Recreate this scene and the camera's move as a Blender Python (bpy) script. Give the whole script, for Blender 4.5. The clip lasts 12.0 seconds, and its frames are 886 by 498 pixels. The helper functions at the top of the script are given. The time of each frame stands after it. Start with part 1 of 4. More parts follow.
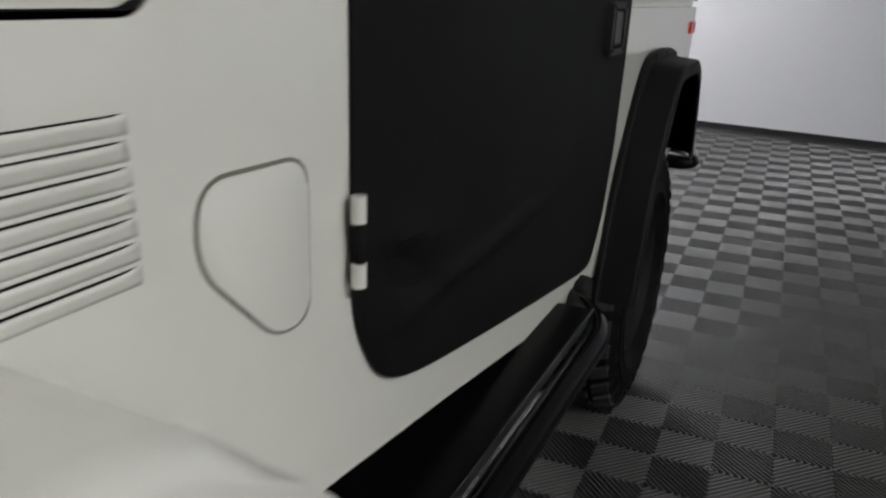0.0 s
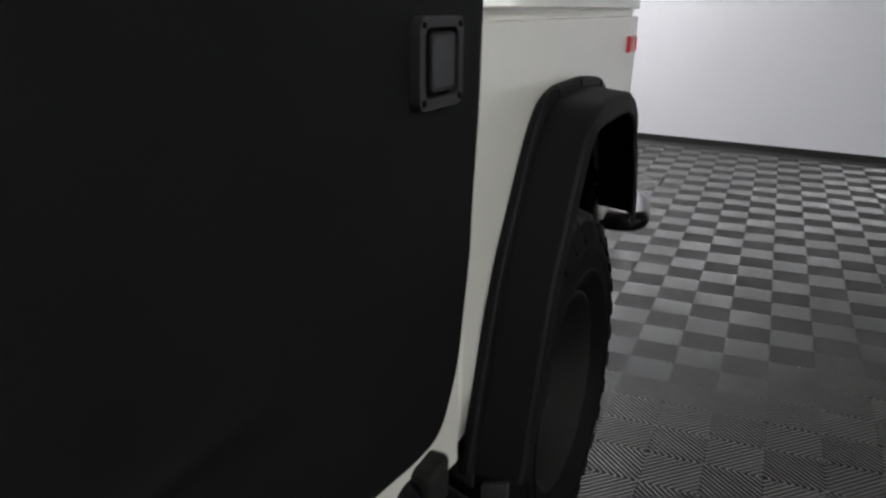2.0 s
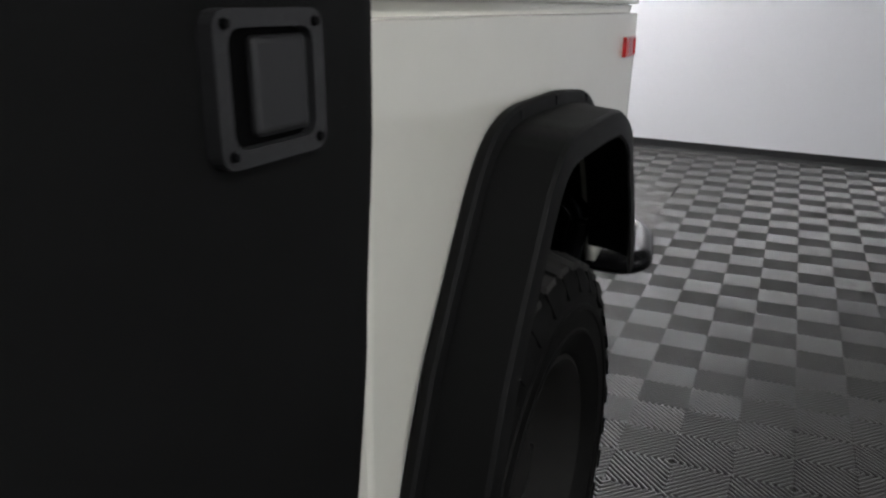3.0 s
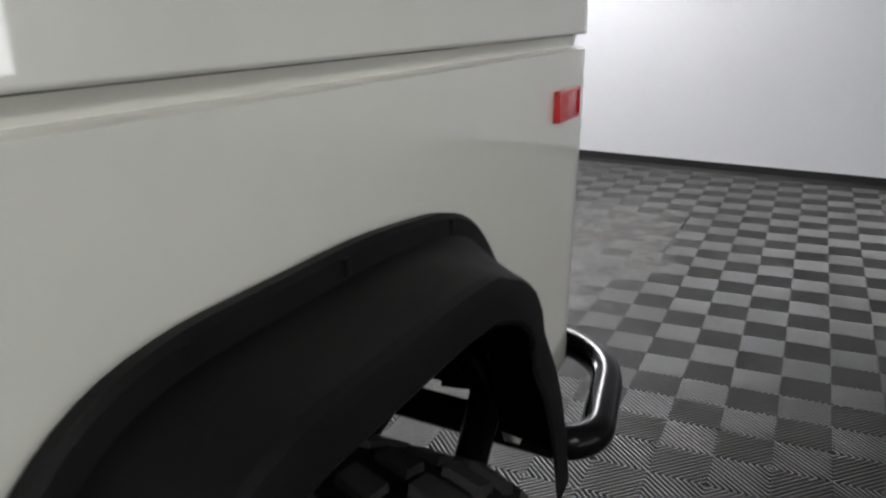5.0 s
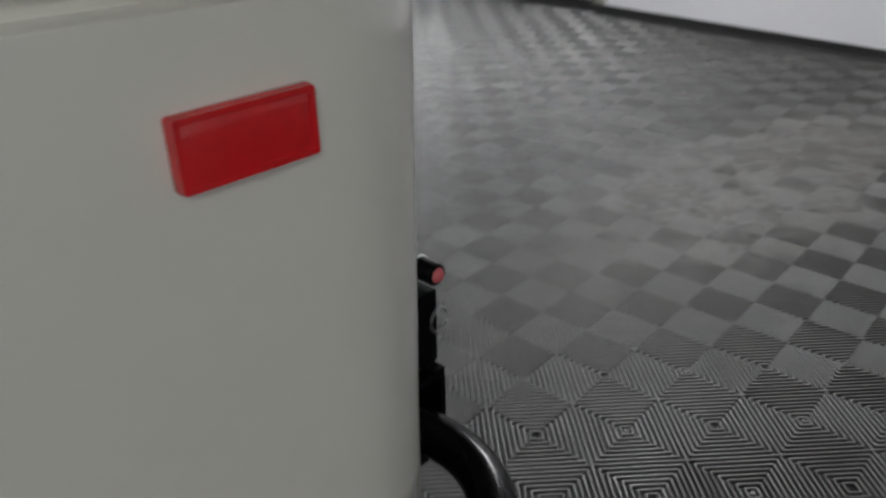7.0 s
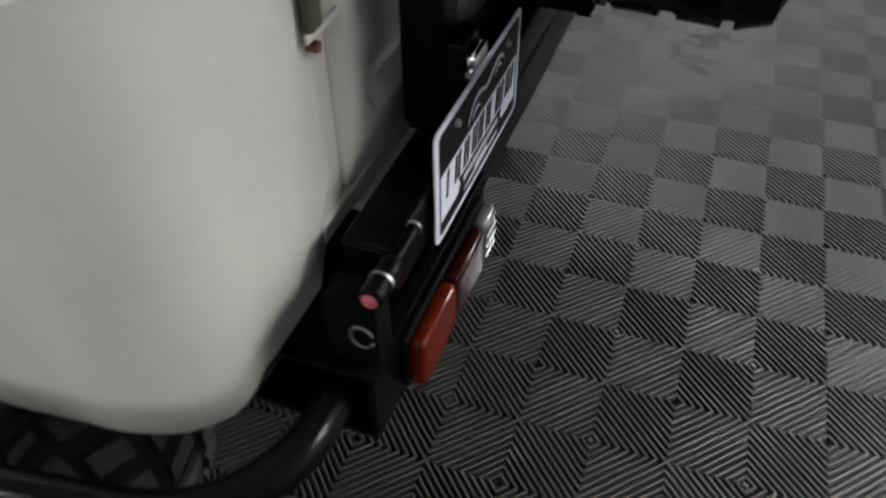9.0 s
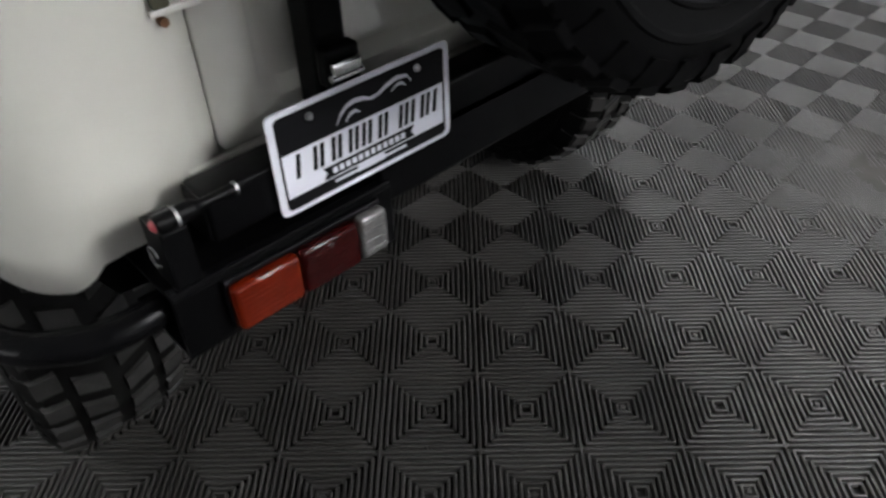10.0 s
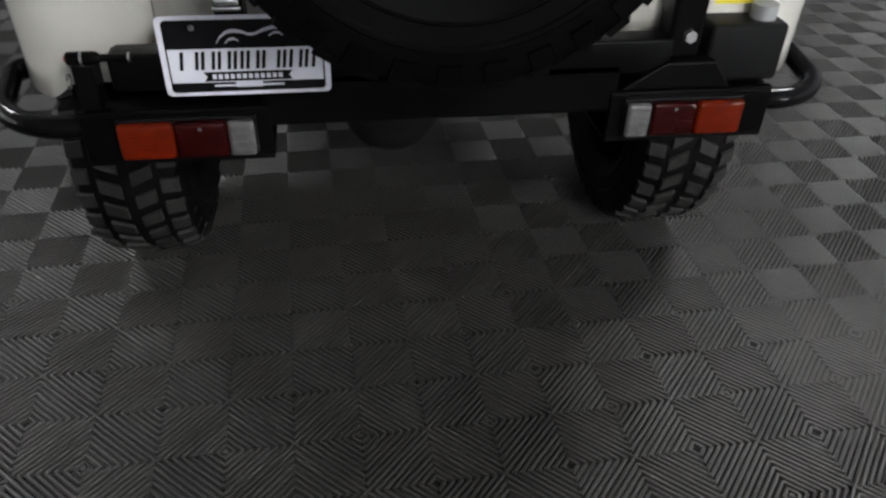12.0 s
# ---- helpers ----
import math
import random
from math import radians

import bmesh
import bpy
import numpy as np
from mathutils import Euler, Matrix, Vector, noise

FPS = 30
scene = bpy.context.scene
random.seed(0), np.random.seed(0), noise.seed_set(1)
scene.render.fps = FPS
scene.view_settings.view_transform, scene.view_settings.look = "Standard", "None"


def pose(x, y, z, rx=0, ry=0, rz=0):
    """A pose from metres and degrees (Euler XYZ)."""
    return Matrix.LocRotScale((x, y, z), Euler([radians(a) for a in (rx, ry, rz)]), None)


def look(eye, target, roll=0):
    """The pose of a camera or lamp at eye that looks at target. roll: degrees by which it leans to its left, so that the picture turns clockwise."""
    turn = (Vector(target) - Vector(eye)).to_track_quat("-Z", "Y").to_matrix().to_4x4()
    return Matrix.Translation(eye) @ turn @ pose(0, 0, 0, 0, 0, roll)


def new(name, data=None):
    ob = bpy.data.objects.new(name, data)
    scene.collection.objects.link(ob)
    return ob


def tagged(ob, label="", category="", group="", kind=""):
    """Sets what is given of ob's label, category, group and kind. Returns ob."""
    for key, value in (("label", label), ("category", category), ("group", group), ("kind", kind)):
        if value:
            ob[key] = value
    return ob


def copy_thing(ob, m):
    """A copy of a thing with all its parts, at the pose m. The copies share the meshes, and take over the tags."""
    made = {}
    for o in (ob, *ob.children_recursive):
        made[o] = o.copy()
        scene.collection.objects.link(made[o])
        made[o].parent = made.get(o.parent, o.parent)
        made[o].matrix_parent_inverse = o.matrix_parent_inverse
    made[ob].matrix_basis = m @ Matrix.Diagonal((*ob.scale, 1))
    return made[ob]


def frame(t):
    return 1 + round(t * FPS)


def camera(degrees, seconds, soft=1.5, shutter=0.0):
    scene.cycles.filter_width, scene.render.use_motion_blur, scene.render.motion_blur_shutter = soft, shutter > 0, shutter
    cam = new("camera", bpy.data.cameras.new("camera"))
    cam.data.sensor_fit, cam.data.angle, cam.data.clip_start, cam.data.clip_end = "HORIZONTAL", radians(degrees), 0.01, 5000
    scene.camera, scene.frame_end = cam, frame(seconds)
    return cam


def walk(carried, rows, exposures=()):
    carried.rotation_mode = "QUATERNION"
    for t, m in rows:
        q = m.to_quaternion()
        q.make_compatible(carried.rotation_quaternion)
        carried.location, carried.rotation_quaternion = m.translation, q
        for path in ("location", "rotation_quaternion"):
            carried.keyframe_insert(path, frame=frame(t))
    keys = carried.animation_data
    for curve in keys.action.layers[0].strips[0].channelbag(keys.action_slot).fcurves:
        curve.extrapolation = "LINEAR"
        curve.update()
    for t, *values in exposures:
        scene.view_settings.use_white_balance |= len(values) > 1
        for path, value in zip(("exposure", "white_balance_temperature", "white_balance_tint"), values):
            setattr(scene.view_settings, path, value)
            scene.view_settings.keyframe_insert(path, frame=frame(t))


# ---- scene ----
cam = camera(60.4, 12.0, soft=2.4, shutter=0.55)
PATH = [
    (0, (1.217, -2.793, 1.199), (0.424, -1.075, 0.551), 2.1),
    (0.5, (1.194, -2.626, 1.206), (0.438, -0.89, 0.564), 2.0),
    (1, (1.22, -2.489, 1.208), (0.448, -0.747, 0.603), 0.3),
    (1.5, (1.246, -2.3, 1.216), (0.444, -0.572, 0.606), 0.7),
    (2, (1.226, -2.07, 1.201), (0.438, -0.34, 0.58), 0.7),
    (2.5, (1.195, -1.874, 1.186), (0.408, -0.143, 0.565), -0.0),
    (3, (1.19, -1.718, 1.189), (0.365, -0.003, 0.573), 0.1),
    (3.2, (1.199, -1.671, 1.188), (0.353, 0.041, 0.59), -1.0),
    (4.8, (1.13, -1.13, 1.214), (0.291, 0.582, 0.609), -0.7),
    (5, (1.14, -1.078, 1.221), (0.268, 0.617, 0.616), -0.9),
    (5.5, (1.14, -0.913, 1.215), (0.232, 0.765, 0.614), -2.4),
    (6, (1.124, -0.724, 1.211), (0.178, 0.915, 0.563), -2.3),
    (6.5, (1.131, -0.542, 1.211), (0.069, 0.984, 0.472), -2.7),
    (7, (1.16, -0.381, 1.227), (-0.069, 0.895, 0.3), -1.2),
    (7.2, (1.158, -0.326, 1.243), (-0.113, 0.804, 0.191), 1.5),
    (8.8, (1.102, 0.222, 1.334), (-0.281, -0.121, -0.069), 0.2),
    (9, (1.103, 0.33, 1.367), (-0.236, -0.187, -0.026), -0.5),
    (9.5, (1.017, 0.574, 1.39), (-0.169, -0.294, 0.034), -1.5),
    (10, (0.908, 0.836, 1.375), (-0.117, -0.308, 0.094), -2.3),
    (10.5, (0.754, 1.009, 1.371), (-0.097, -0.284, 0.106), -0.9),
    (11, (0.586, 1.189, 1.396), (-0.065, -0.218, 0.132), 0.7),
    (11.5, (0.401, 1.386, 1.379), (-0.039, -0.145, 0.169), 1.1),
    (12, (0.23, 1.475, 1.399), (-0.039, -0.112, 0.211), 2.0),
]

walk(cam, [(t, look(eye, target, roll)) for t, eye, target, roll in PATH],
     exposures=[(0.0, 0.12), (1.0, 0.18), (2.5, 0.3), (5.0, 0.3), (6.0, 0.2), (7.0, -0.14), (7.2, -0.1), (8.8, 0.5), (9.5, 0.55), (10.5, 0.66), (11.0, 0.58), (12.0, 0.32)])

# ---- light of the hall ----
world = bpy.data.worlds.new("hall_air")
scene.world = world
world.use_nodes = True
world.node_tree.nodes["Background"].inputs[0].default_value = (0.9, 0.95, 1.0, 1)
world.node_tree.nodes["Background"].inputs[1].default_value = 0.02
scene.view_settings.exposure = 0.0
LAMP_POWER = 68.0
WIDE_GLOW, EAST_GLOW = 25.0, 2.4


# ---- materials ----
def nodes_of(name):
    m = bpy.data.materials.new(name)
    m.use_nodes = True
    t = m.node_tree
    return m, t, t.nodes["Principled BSDF"]


def noise_node(t, scale, detail=4.0, rough=0.55, coord=None):
    n = t.nodes.new("ShaderNodeTexNoise")
    n.inputs["Scale"].default_value = scale
    n.inputs["Detail"].default_value = detail
    n.inputs["Roughness"].default_value = rough
    if coord is not None:
        t.links.new(coord, n.inputs["Vector"])
    return n


def ramp_node(t, fac, stops):
    r = t.nodes.new("ShaderNodeValToRGB")
    t.links.new(fac, r.inputs[0])
    while len(r.color_ramp.elements) < len(stops):
        r.color_ramp.elements.new(0.5)
    for e, (p, c) in zip(r.color_ramp.elements, stops):
        e.position = p
        e.color = (*c, 1) if len(c) == 3 else c
    return r


def mix_node(t, fac, a, b, mode="MIX"):
    m = t.nodes.new("ShaderNodeMix")
    m.data_type = "RGBA"
    m.blend_type = mode
    for sock, v in ((m.inputs[0], fac), (m.inputs[6], a), (m.inputs[7], b)):
        if isinstance(v, (int, float)):
            sock.default_value = v
        elif isinstance(v, tuple):
            sock.default_value = (*v, 1)
        else:
            t.links.new(v, sock)
    return m.outputs[2]


def surface(name, color, rough=0.5, metal=0.0, vary=0.12, grain=60.0, blotch=3.0, bump=0.0, bump_scale=200.0,
            coat=0.0, rough_vary=0.1, spec=0.5, object_vary=0.0):
    """A plain surface with two scales of variation in colour and gloss, and a fine relief."""
    m, t, p = nodes_of(name)
    co = t.nodes.new("ShaderNodeTexCoord").outputs["Object"]
    n1, n2 = noise_node(t, blotch, 5, 0.6, co), noise_node(t, grain, 3, 0.5, co)
    add = t.nodes.new("ShaderNodeMath")
    add.operation = "MULTIPLY_ADD"
    t.links.new(n2.outputs["Fac"], add.inputs[0])
    add.inputs[1].default_value = 0.35
    t.links.new(n1.outputs["Fac"], add.inputs[2])
    lo = tuple(c * (1 - vary) for c in color)
    hi = tuple(min(1.0, c * (1 + vary)) for c in color)
    r = ramp_node(t, add.outputs[0], [(0.45, lo), (0.9, hi)])
    out = r.outputs[0]
    if object_vary:
        info = t.nodes.new("ShaderNodeObjectInfo")
        r2 = ramp_node(t, info.outputs["Random"], [(0.0, (1 - object_vary,) * 3), (1.0, (1.0,) * 3)])
        out = mix_node(t, 1.0, out, r2.outputs[0], "MULTIPLY")
    t.links.new(out, p.inputs["Base Color"])
    rr = t.nodes.new("ShaderNodeMapRange")
    t.links.new(n1.outputs["Fac"], rr.inputs[0])
    rr.inputs[3].default_value, rr.inputs[4].default_value = max(0.02, rough - rough_vary), min(1, rough + rough_vary)
    t.links.new(rr.outputs[0], p.inputs["Roughness"])
    p.inputs["Metallic"].default_value = metal
    p.inputs["Specular IOR Level"].default_value = spec
    p.inputs["Coat Weight"].default_value = coat
    p.inputs["Coat Roughness"].default_value = 0.025
    p.inputs["Coat IOR"].default_value = 1.95
    if bump:
        b = t.nodes.new("ShaderNodeBump")
        n3 = noise_node(t, bump_scale, 3, 0.6, co)
        t.links.new(n3.outputs["Fac"], b.inputs["Height"])
        b.inputs["Strength"].default_value = bump
        b.inputs["Distance"].default_value = 0.002
        t.links.new(b.outputs[0], p.inputs["Normal"])
    return m


def lane_mask(t, pos, reach):
    """1 in the middle of the trodden lane behind the vehicle, 0 outside it, with a ragged edge."""
    def calc(op, x, y, z=None):
        n = t.nodes.new("ShaderNodeMath")
        n.operation = op
        for sock, v in zip(n.inputs, (x, y, z)):
            if v is not None:
                if isinstance(v, (int, float)):
                    sock.default_value = v
                else:
                    t.links.new(v, sock)
        return n.outputs[0]
    sep = t.nodes.new("ShaderNodeSeparateXYZ")
    t.links.new(pos, sep.inputs[0])
    x, y = sep.outputs[0], sep.outputs[1]
    u = calc("DIVIDE", calc("ADD", x, calc("MULTIPLY_ADD", y, -0.06, 0.066)), 0.58)
    v = calc("DIVIDE", calc("SUBTRACT", y, 2.75), 1.75)
    d = calc("SQRT", calc("ADD", calc("MULTIPLY", u, u), calc("MULTIPLY", v, v)), 0.0)
    ragged = noise_node(t, 3.2, 5, 0.65, pos)
    d = calc("ADD", d, calc("MULTIPLY_ADD", ragged.outputs["Fac"], 1.1, -0.55))
    m = t.nodes.new("ShaderNodeMapRange")
    m.interpolation_type = "SMOOTHSTEP"
    t.links.new(d, m.inputs[0])
    m.inputs[1].default_value, m.inputs[2].default_value, m.inputs[3].default_value, m.inputs[4].default_value = 0.5, 1.0, reach, 0.0
    return m.outputs[0]


def floor_plastic(name):
    """Grey ribbed plastic tile, worn pale on top, with broad brown traffic stains and a trodden lane."""
    m, t, p = nodes_of(name)
    pos = t.nodes.new("ShaderNodeNewGeometry").outputs["Position"]
    big = noise_node(t, 0.8, 5, 0.62, pos)
    mid = noise_node(t, 4.5, 5, 0.65, pos)
    fine = noise_node(t, 90.0, 3, 0.6, pos)
    smear = noise_node(t, 2.2, 6, 0.7, pos)
    base = ramp_node(t, mid.outputs["Fac"], [(0.28, (0.019, 0.0179, 0.0168)), (0.72, (0.044, 0.0420, 0.0394))])
    dirt = ramp_node(t, big.outputs["Fac"], [(0.40, (0.0, 0.0, 0.0)), (0.64, (0.75, 0.75, 0.75))])
    c = mix_node(t, dirt.outputs[0], base.outputs[0], (0.025, 0.0225, 0.0197))
    dust = ramp_node(t, smear.outputs["Fac"], [(0.52, (0.0, 0.0, 0.0)), (0.72, (0.5, 0.5, 0.5))])
    c = mix_node(t, dust.outputs[0], c, (0.058, 0.0546, 0.0502))
    sp = ramp_node(t, fine.outputs["Fac"], [(0.35, (0.72, 0.72, 0.72)), (0.65, (1.1, 1.1, 1.1))])
    c = mix_node(t, 1.0, c, sp.outputs[0], "MULTIPLY")
    info = t.nodes.new("ShaderNodeObjectInfo")
    r2 = ramp_node(t, info.outputs["Random"], [(0.0, (0.84, 0.83, 0.82)), (1.0, (1.06, 1.05, 1.05))])
    c = mix_node(t, 1.0, c, r2.outputs[0], "MULTIPLY")
    lane = lane_mask(t, pos, 0.8)
    grime = ramp_node(t, mid.outputs["Fac"], [(0.30, (0.038, 0.0358, 0.0333)), (0.70, (0.066, 0.0625, 0.0585))])
    c = mix_node(t, lane, c, grime.outputs[0])
    t.links.new(c, p.inputs["Base Color"])
    rr = t.nodes.new("ShaderNodeMapRange")
    t.links.new(mid.outputs["Fac"], rr.inputs[0])
    rr.inputs[3].default_value, rr.inputs[4].default_value = 0.32, 0.48
    dull = t.nodes.new("ShaderNodeMath")
    dull.operation = "MULTIPLY_ADD"
    t.links.new(lane, dull.inputs[0])
    dull.inputs[1].default_value = 0.22
    t.links.new(rr.outputs[0], dull.inputs[2])
    t.links.new(dull.outputs[0], p.inputs["Roughness"])
    p.inputs["Specular IOR Level"].default_value = 0.85
    p.inputs["Sheen Weight"].default_value = 0.10
    p.inputs["Sheen Roughness"].default_value = 0.35
    return m


M_PAINT = surface("beige_paint", (0.68, 0.67, 0.605), 0.38, 0, 0.03, 30, 1.2, 0.006, 45, coat=1.0, rough_vary=0.06)
M_VINYL = surface("black_vinyl", (0.0040, 0.0040, 0.0041), 0.62, 0, 0.25, 220, 4, 0.5, 900, rough_vary=0.08, spec=0.13)
M_RUBBER = surface("black_rubber_trim", (0.0052, 0.0052, 0.0053), 0.55, 0, 0.25, 120, 5, 0.25, 500, spec=0.12)
M_TYRE = surface("tyre_rubber", (0.0034, 0.0033, 0.0032), 0.6, 0, 0.5, 60, 6, 0.2, 260, spec=0.09, rough_vary=0.06)
# Blacker copy of the tyre rubber, also used in the latch pocket.
M_SPARE = surface("clean_tyre_rubber", (0.0022, 0.0022, 0.0024), 0.5, 0, 0.4, 60, 6, 0.2, 260, spec=0.04, rough_vary=0.06)
M_TREAD = surface("dusty_tread_rubber", (0.024, 0.0232, 0.0224), 0.7, 0, 0.45, 45, 7, 0.4, 200, spec=0.2)
M_STEEL = surface("black_powder_coat", (0.0025, 0.0025, 0.0028), 0.30, 0, 0.3, 150, 6, 0.12, 600, spec=0.07, rough_vary=0.05)
M_GLOSS = surface("black_gloss_tube", (0.004, 0.004, 0.0045), 0.17, 0, 0.2, 80, 6, 0.0, 300, spec=0.10, rough_vary=0.03)
# Chassis black, also used to fill in shade behind louvres and door gap.
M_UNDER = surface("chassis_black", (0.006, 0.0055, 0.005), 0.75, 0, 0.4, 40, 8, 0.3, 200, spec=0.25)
M_CHROME = surface("chrome", (0.75, 0.75, 0.76), 0.12, 1.0, 0.05, 60, 8, rough_vary=0.05)
M_ZINC = surface("galvanised", (0.5, 0.5, 0.5), 0.35, 1.0, 0.2, 60, 8)
M_REDLENS = surface("red_reflector", (0.55, 0.012, 0.015), 0.12, 0, 0.1, 300, 20, 0.15, 700, coat=0.5)
M_REDDARK = surface("dark_red_lens", (0.020, 0.0012, 0.0012), 0.1, 0, 0.1, 200, 20, 0.0, 500, coat=0.0, spec=0.22, rough_vary=0.03)
M_AMBER = surface("amber_lens", (0.105, 0.0085, 0.0016), 0.1, 0, 0.12, 200, 30, 0.0, 500, coat=0.0, spec=0.22, rough_vary=0.03)
M_CLEAR = surface("clear_lens", (0.09, 0.088, 0.086), 0.12, 0, 0.3, 200, 25, 0.2, 400, coat=0.5)
M_PLATEW = surface("plate_white", (0.74, 0.75, 0.82), 0.35, 0, 0.03, 60, 6)
M_PLATEK = surface("plate_black", (0.006, 0.006, 0.007), 0.45, 0, 0.1, 60, 6, spec=0.1)
M_WALL = surface("white_wall_paint", (0.67, 0.67, 0.70), 0.7, 0, 0.025, 40, 0.7, 0.12, 160)
M_CEIL = surface("white_ceiling", (0.75, 0.75, 0.74), 0.8, 0, 0.03, 60, 1.0, 0.1, 200)
M_BASE = surface("black_vinyl_base", (0.011, 0.0108, 0.0115), 0.5, 0, 0.2, 60, 3)
# Near black to deepen the shade between the ribs; also colours the split.
M_SUB = surface("tile_underside", (0.009, 0.0083, 0.0076), 0.9, 0, 0.2, 60, 4)
M_FLOOR = floor_plastic("floor_tile_plastic")
M_CAN = surface("black_plastic_can", (0.006, 0.006, 0.0064), 0.5, 0, 0.2, 120, 8, 0.3, 500, spec=0.1)
M_CAP = surface("grey_plastic_cap", (0.3, 0.31, 0.31), 0.5, 0, 0.1, 120, 8)
M_YELLOW = surface("yellow_sticker", (0.75, 0.68, 0.06), 0.4, 0, 0.05, 60, 8)
M_RED = surface("red_print", (0.6, 0.02, 0.02), 0.4, 0, 0.05, 60, 8)
M_PINK = surface("red_plastic_tip", (0.40, 0.075, 0.085), 0.35, 0, 0.1, 100, 8)


def glow(name, color, strength):
    m, t, p = nodes_of(name)
    p.inputs["Base Color"].default_value = (0.9, 0.9, 0.9, 1)
    p.inputs["Emission Color"].default_value = (*color, 1)
    p.inputs["Emission Strength"].default_value = strength
    return m


M_GLOW = glow("lit_diffuser", (0.985, 0.99, 1.0), LAMP_POWER)


# ---- mesh helpers ----
def part(name, bm, mat, parent=None, label="", smooth=False):
    me = bpy.data.meshes.new(name)
    bmesh.ops.recalc_face_normals(bm, faces=bm.faces)
    bm.to_mesh(me)
    bm.free()
    me.materials.append(mat)
    if smooth:
        me.shade_smooth()
        me.set_sharp_from_angle(angle=radians(38))
    ob = new(name, me)
    if parent is not None:
        ob.parent = parent
    if label:
        tagged(ob, label)
    return ob


def empty(name, label, category, group="", kind=""):
    return tagged(new(name), label, category, group, kind)


def add_box(bm, x0, x1, y0, y1, z0, z1, bevel=0.0, seg=2):
    r = bmesh.ops.create_cube(bm, size=1.0)
    vs = r["verts"]
    for v in vs:
        v.co = Vector((x0 + (v.co.x + 0.5) * (x1 - x0), y0 + (v.co.y + 0.5) * (y1 - y0), z0 + (v.co.z + 0.5) * (z1 - z0)))
    if bevel:
        es = {e for v in vs for e in v.link_edges}
        bmesh.ops.bevel(bm, geom=list(es), offset=bevel, segments=seg, affect="EDGES", profile=0.5)
    return vs


def box(x0, x1, y0, y1, z0, z1, bevel=0.0, seg=2):
    bm = bmesh.new()
    add_box(bm, x0, x1, y0, y1, z0, z1, bevel, seg)
    return bm


def add_cyl(bm, p0, p1, r, seg=20, r1=None):
    p0, p1 = Vector(p0), Vector(p1)
    d = p1 - p0
    m = Matrix.Translation((p0 + p1) / 2) @ d.to_track_quat("Z", "Y").to_matrix().to_4x4()
    bmesh.ops.create_cone(bm, cap_ends=True, segments=seg, radius1=r, radius2=r if r1 is None else r1, depth=d.length, matrix=m)


def rounded(points, radius, n=6):
    """A 3D polyline with its inner corners rounded."""
    pts = [Vector(p) for p in points]
    out = [pts[0]]
    for a, b, c in zip(pts, pts[1:], pts[2:]):
        u, v = (a - b), (c - b)
        cut = min(radius, u.length * 0.49, v.length * 0.49)
        p, q = b + u.normalized() * cut, b + v.normalized() * cut
        for i in range(n + 1):
            s = i / n
            out.append((1 - s) ** 2 * p + 2 * s * (1 - s) * b + s * s * q)
    out.append(pts[-1])
    return out


def add_tube(bm, pts, r, seg=14):
    pts = [Vector(p) for p in pts]
    rings = []
    up = Vector((0, 0, 1))
    for i, p in enumerate(pts):
        d = (pts[min(i + 1, len(pts) - 1)] - pts[max(i - 1, 0)]).normalized()
        side = d.cross(up)
        side = side.normalized() if side.length > 1e-4 else Vector((1, 0, 0))
        top = side.cross(d).normalized()
        rings.append([bm.verts.new(p + r * (math.cos(a) * side + math.sin(a) * top)) for a in (2 * math.pi * k / seg for k in range(seg))])
    for a, b in zip(rings, rings[1:]):
        for k in range(seg):
            bm.faces.new((a[k], a[(k + 1) % seg], b[(k + 1) % seg], b[k]))
    bm.faces.new(rings[0])
    bm.faces.new(rings[-1][::-1])


def tube(points, r, bend=0.0, seg=16):
    bm = bmesh.new()
    add_tube(bm, rounded(points, bend) if bend else points, r, seg)
    return bm


def add_prism(bm, outline, axis, a, b, bevel=0.0, seg=2):
    """A closed 2D outline pushed out along an axis from a to b."""
    def at(u, v, w):
        return {"x": (w, u, v), "y": (u, w, v), "z": (u, v, w)}[axis]
    lo = [bm.verts.new(at(u, v, a)) for u, v in outline]
    hi = [bm.verts.new(at(u, v, b)) for u, v in outline]
    n = len(outline)
    fs = [bm.faces.new(lo), bm.faces.new(hi[::-1])]
    for i in range(n):
        fs.append(bm.faces.new((lo[i], hi[i], hi[(i + 1) % n], lo[(i + 1) % n])))
    if bevel:
        es = [e for e in fs[1].edges]
        bmesh.ops.bevel(bm, geom=es, offset=bevel, segments=seg, affect="EDGES", profile=0.5)


def prism(outline, axis, a, b, bevel=0.0, seg=2):
    bm = bmesh.new()
    add_prism(bm, outline, axis, a, b, bevel, seg)
    return bm


def round_outline(pts, radii, n=6):
    """A closed 2D polygon with each corner rounded by its own radius."""
    out = []
    m = len(pts)
    for i in range(m):
        a, b, c = Vector(pts[i - 1]), Vector(pts[i]), Vector(pts[(i + 1) % m])
        u, v = a - b, c - b
        cut = min(radii[i] if isinstance(radii, (list, tuple)) else radii, u.length * 0.49, v.length * 0.49)
        p, q = b + u.normalized() * cut, b + v.normalized() * cut
        for k in range(n + 1):
            s = k / n
            w = (1 - s) ** 2 * p + 2 * s * (1 - s) * b + s * s * q
            out.append((w.x, w.y))
    return out


def strip_mesh(columns):
    """A sheet from columns of points, each column with the same count."""
    bm = bmesh.new()
    vs = [[bm.verts.new(p) for p in col] for col in columns]
    for a, b in zip(vs, vs[1:]):
        for k in range(len(a) - 1):
            if len({a[k], a[k + 1], b[k + 1], b[k]}) == 4:
                bm.faces.new((a[k], a[k + 1], b[k + 1], b[k]))
    return bm


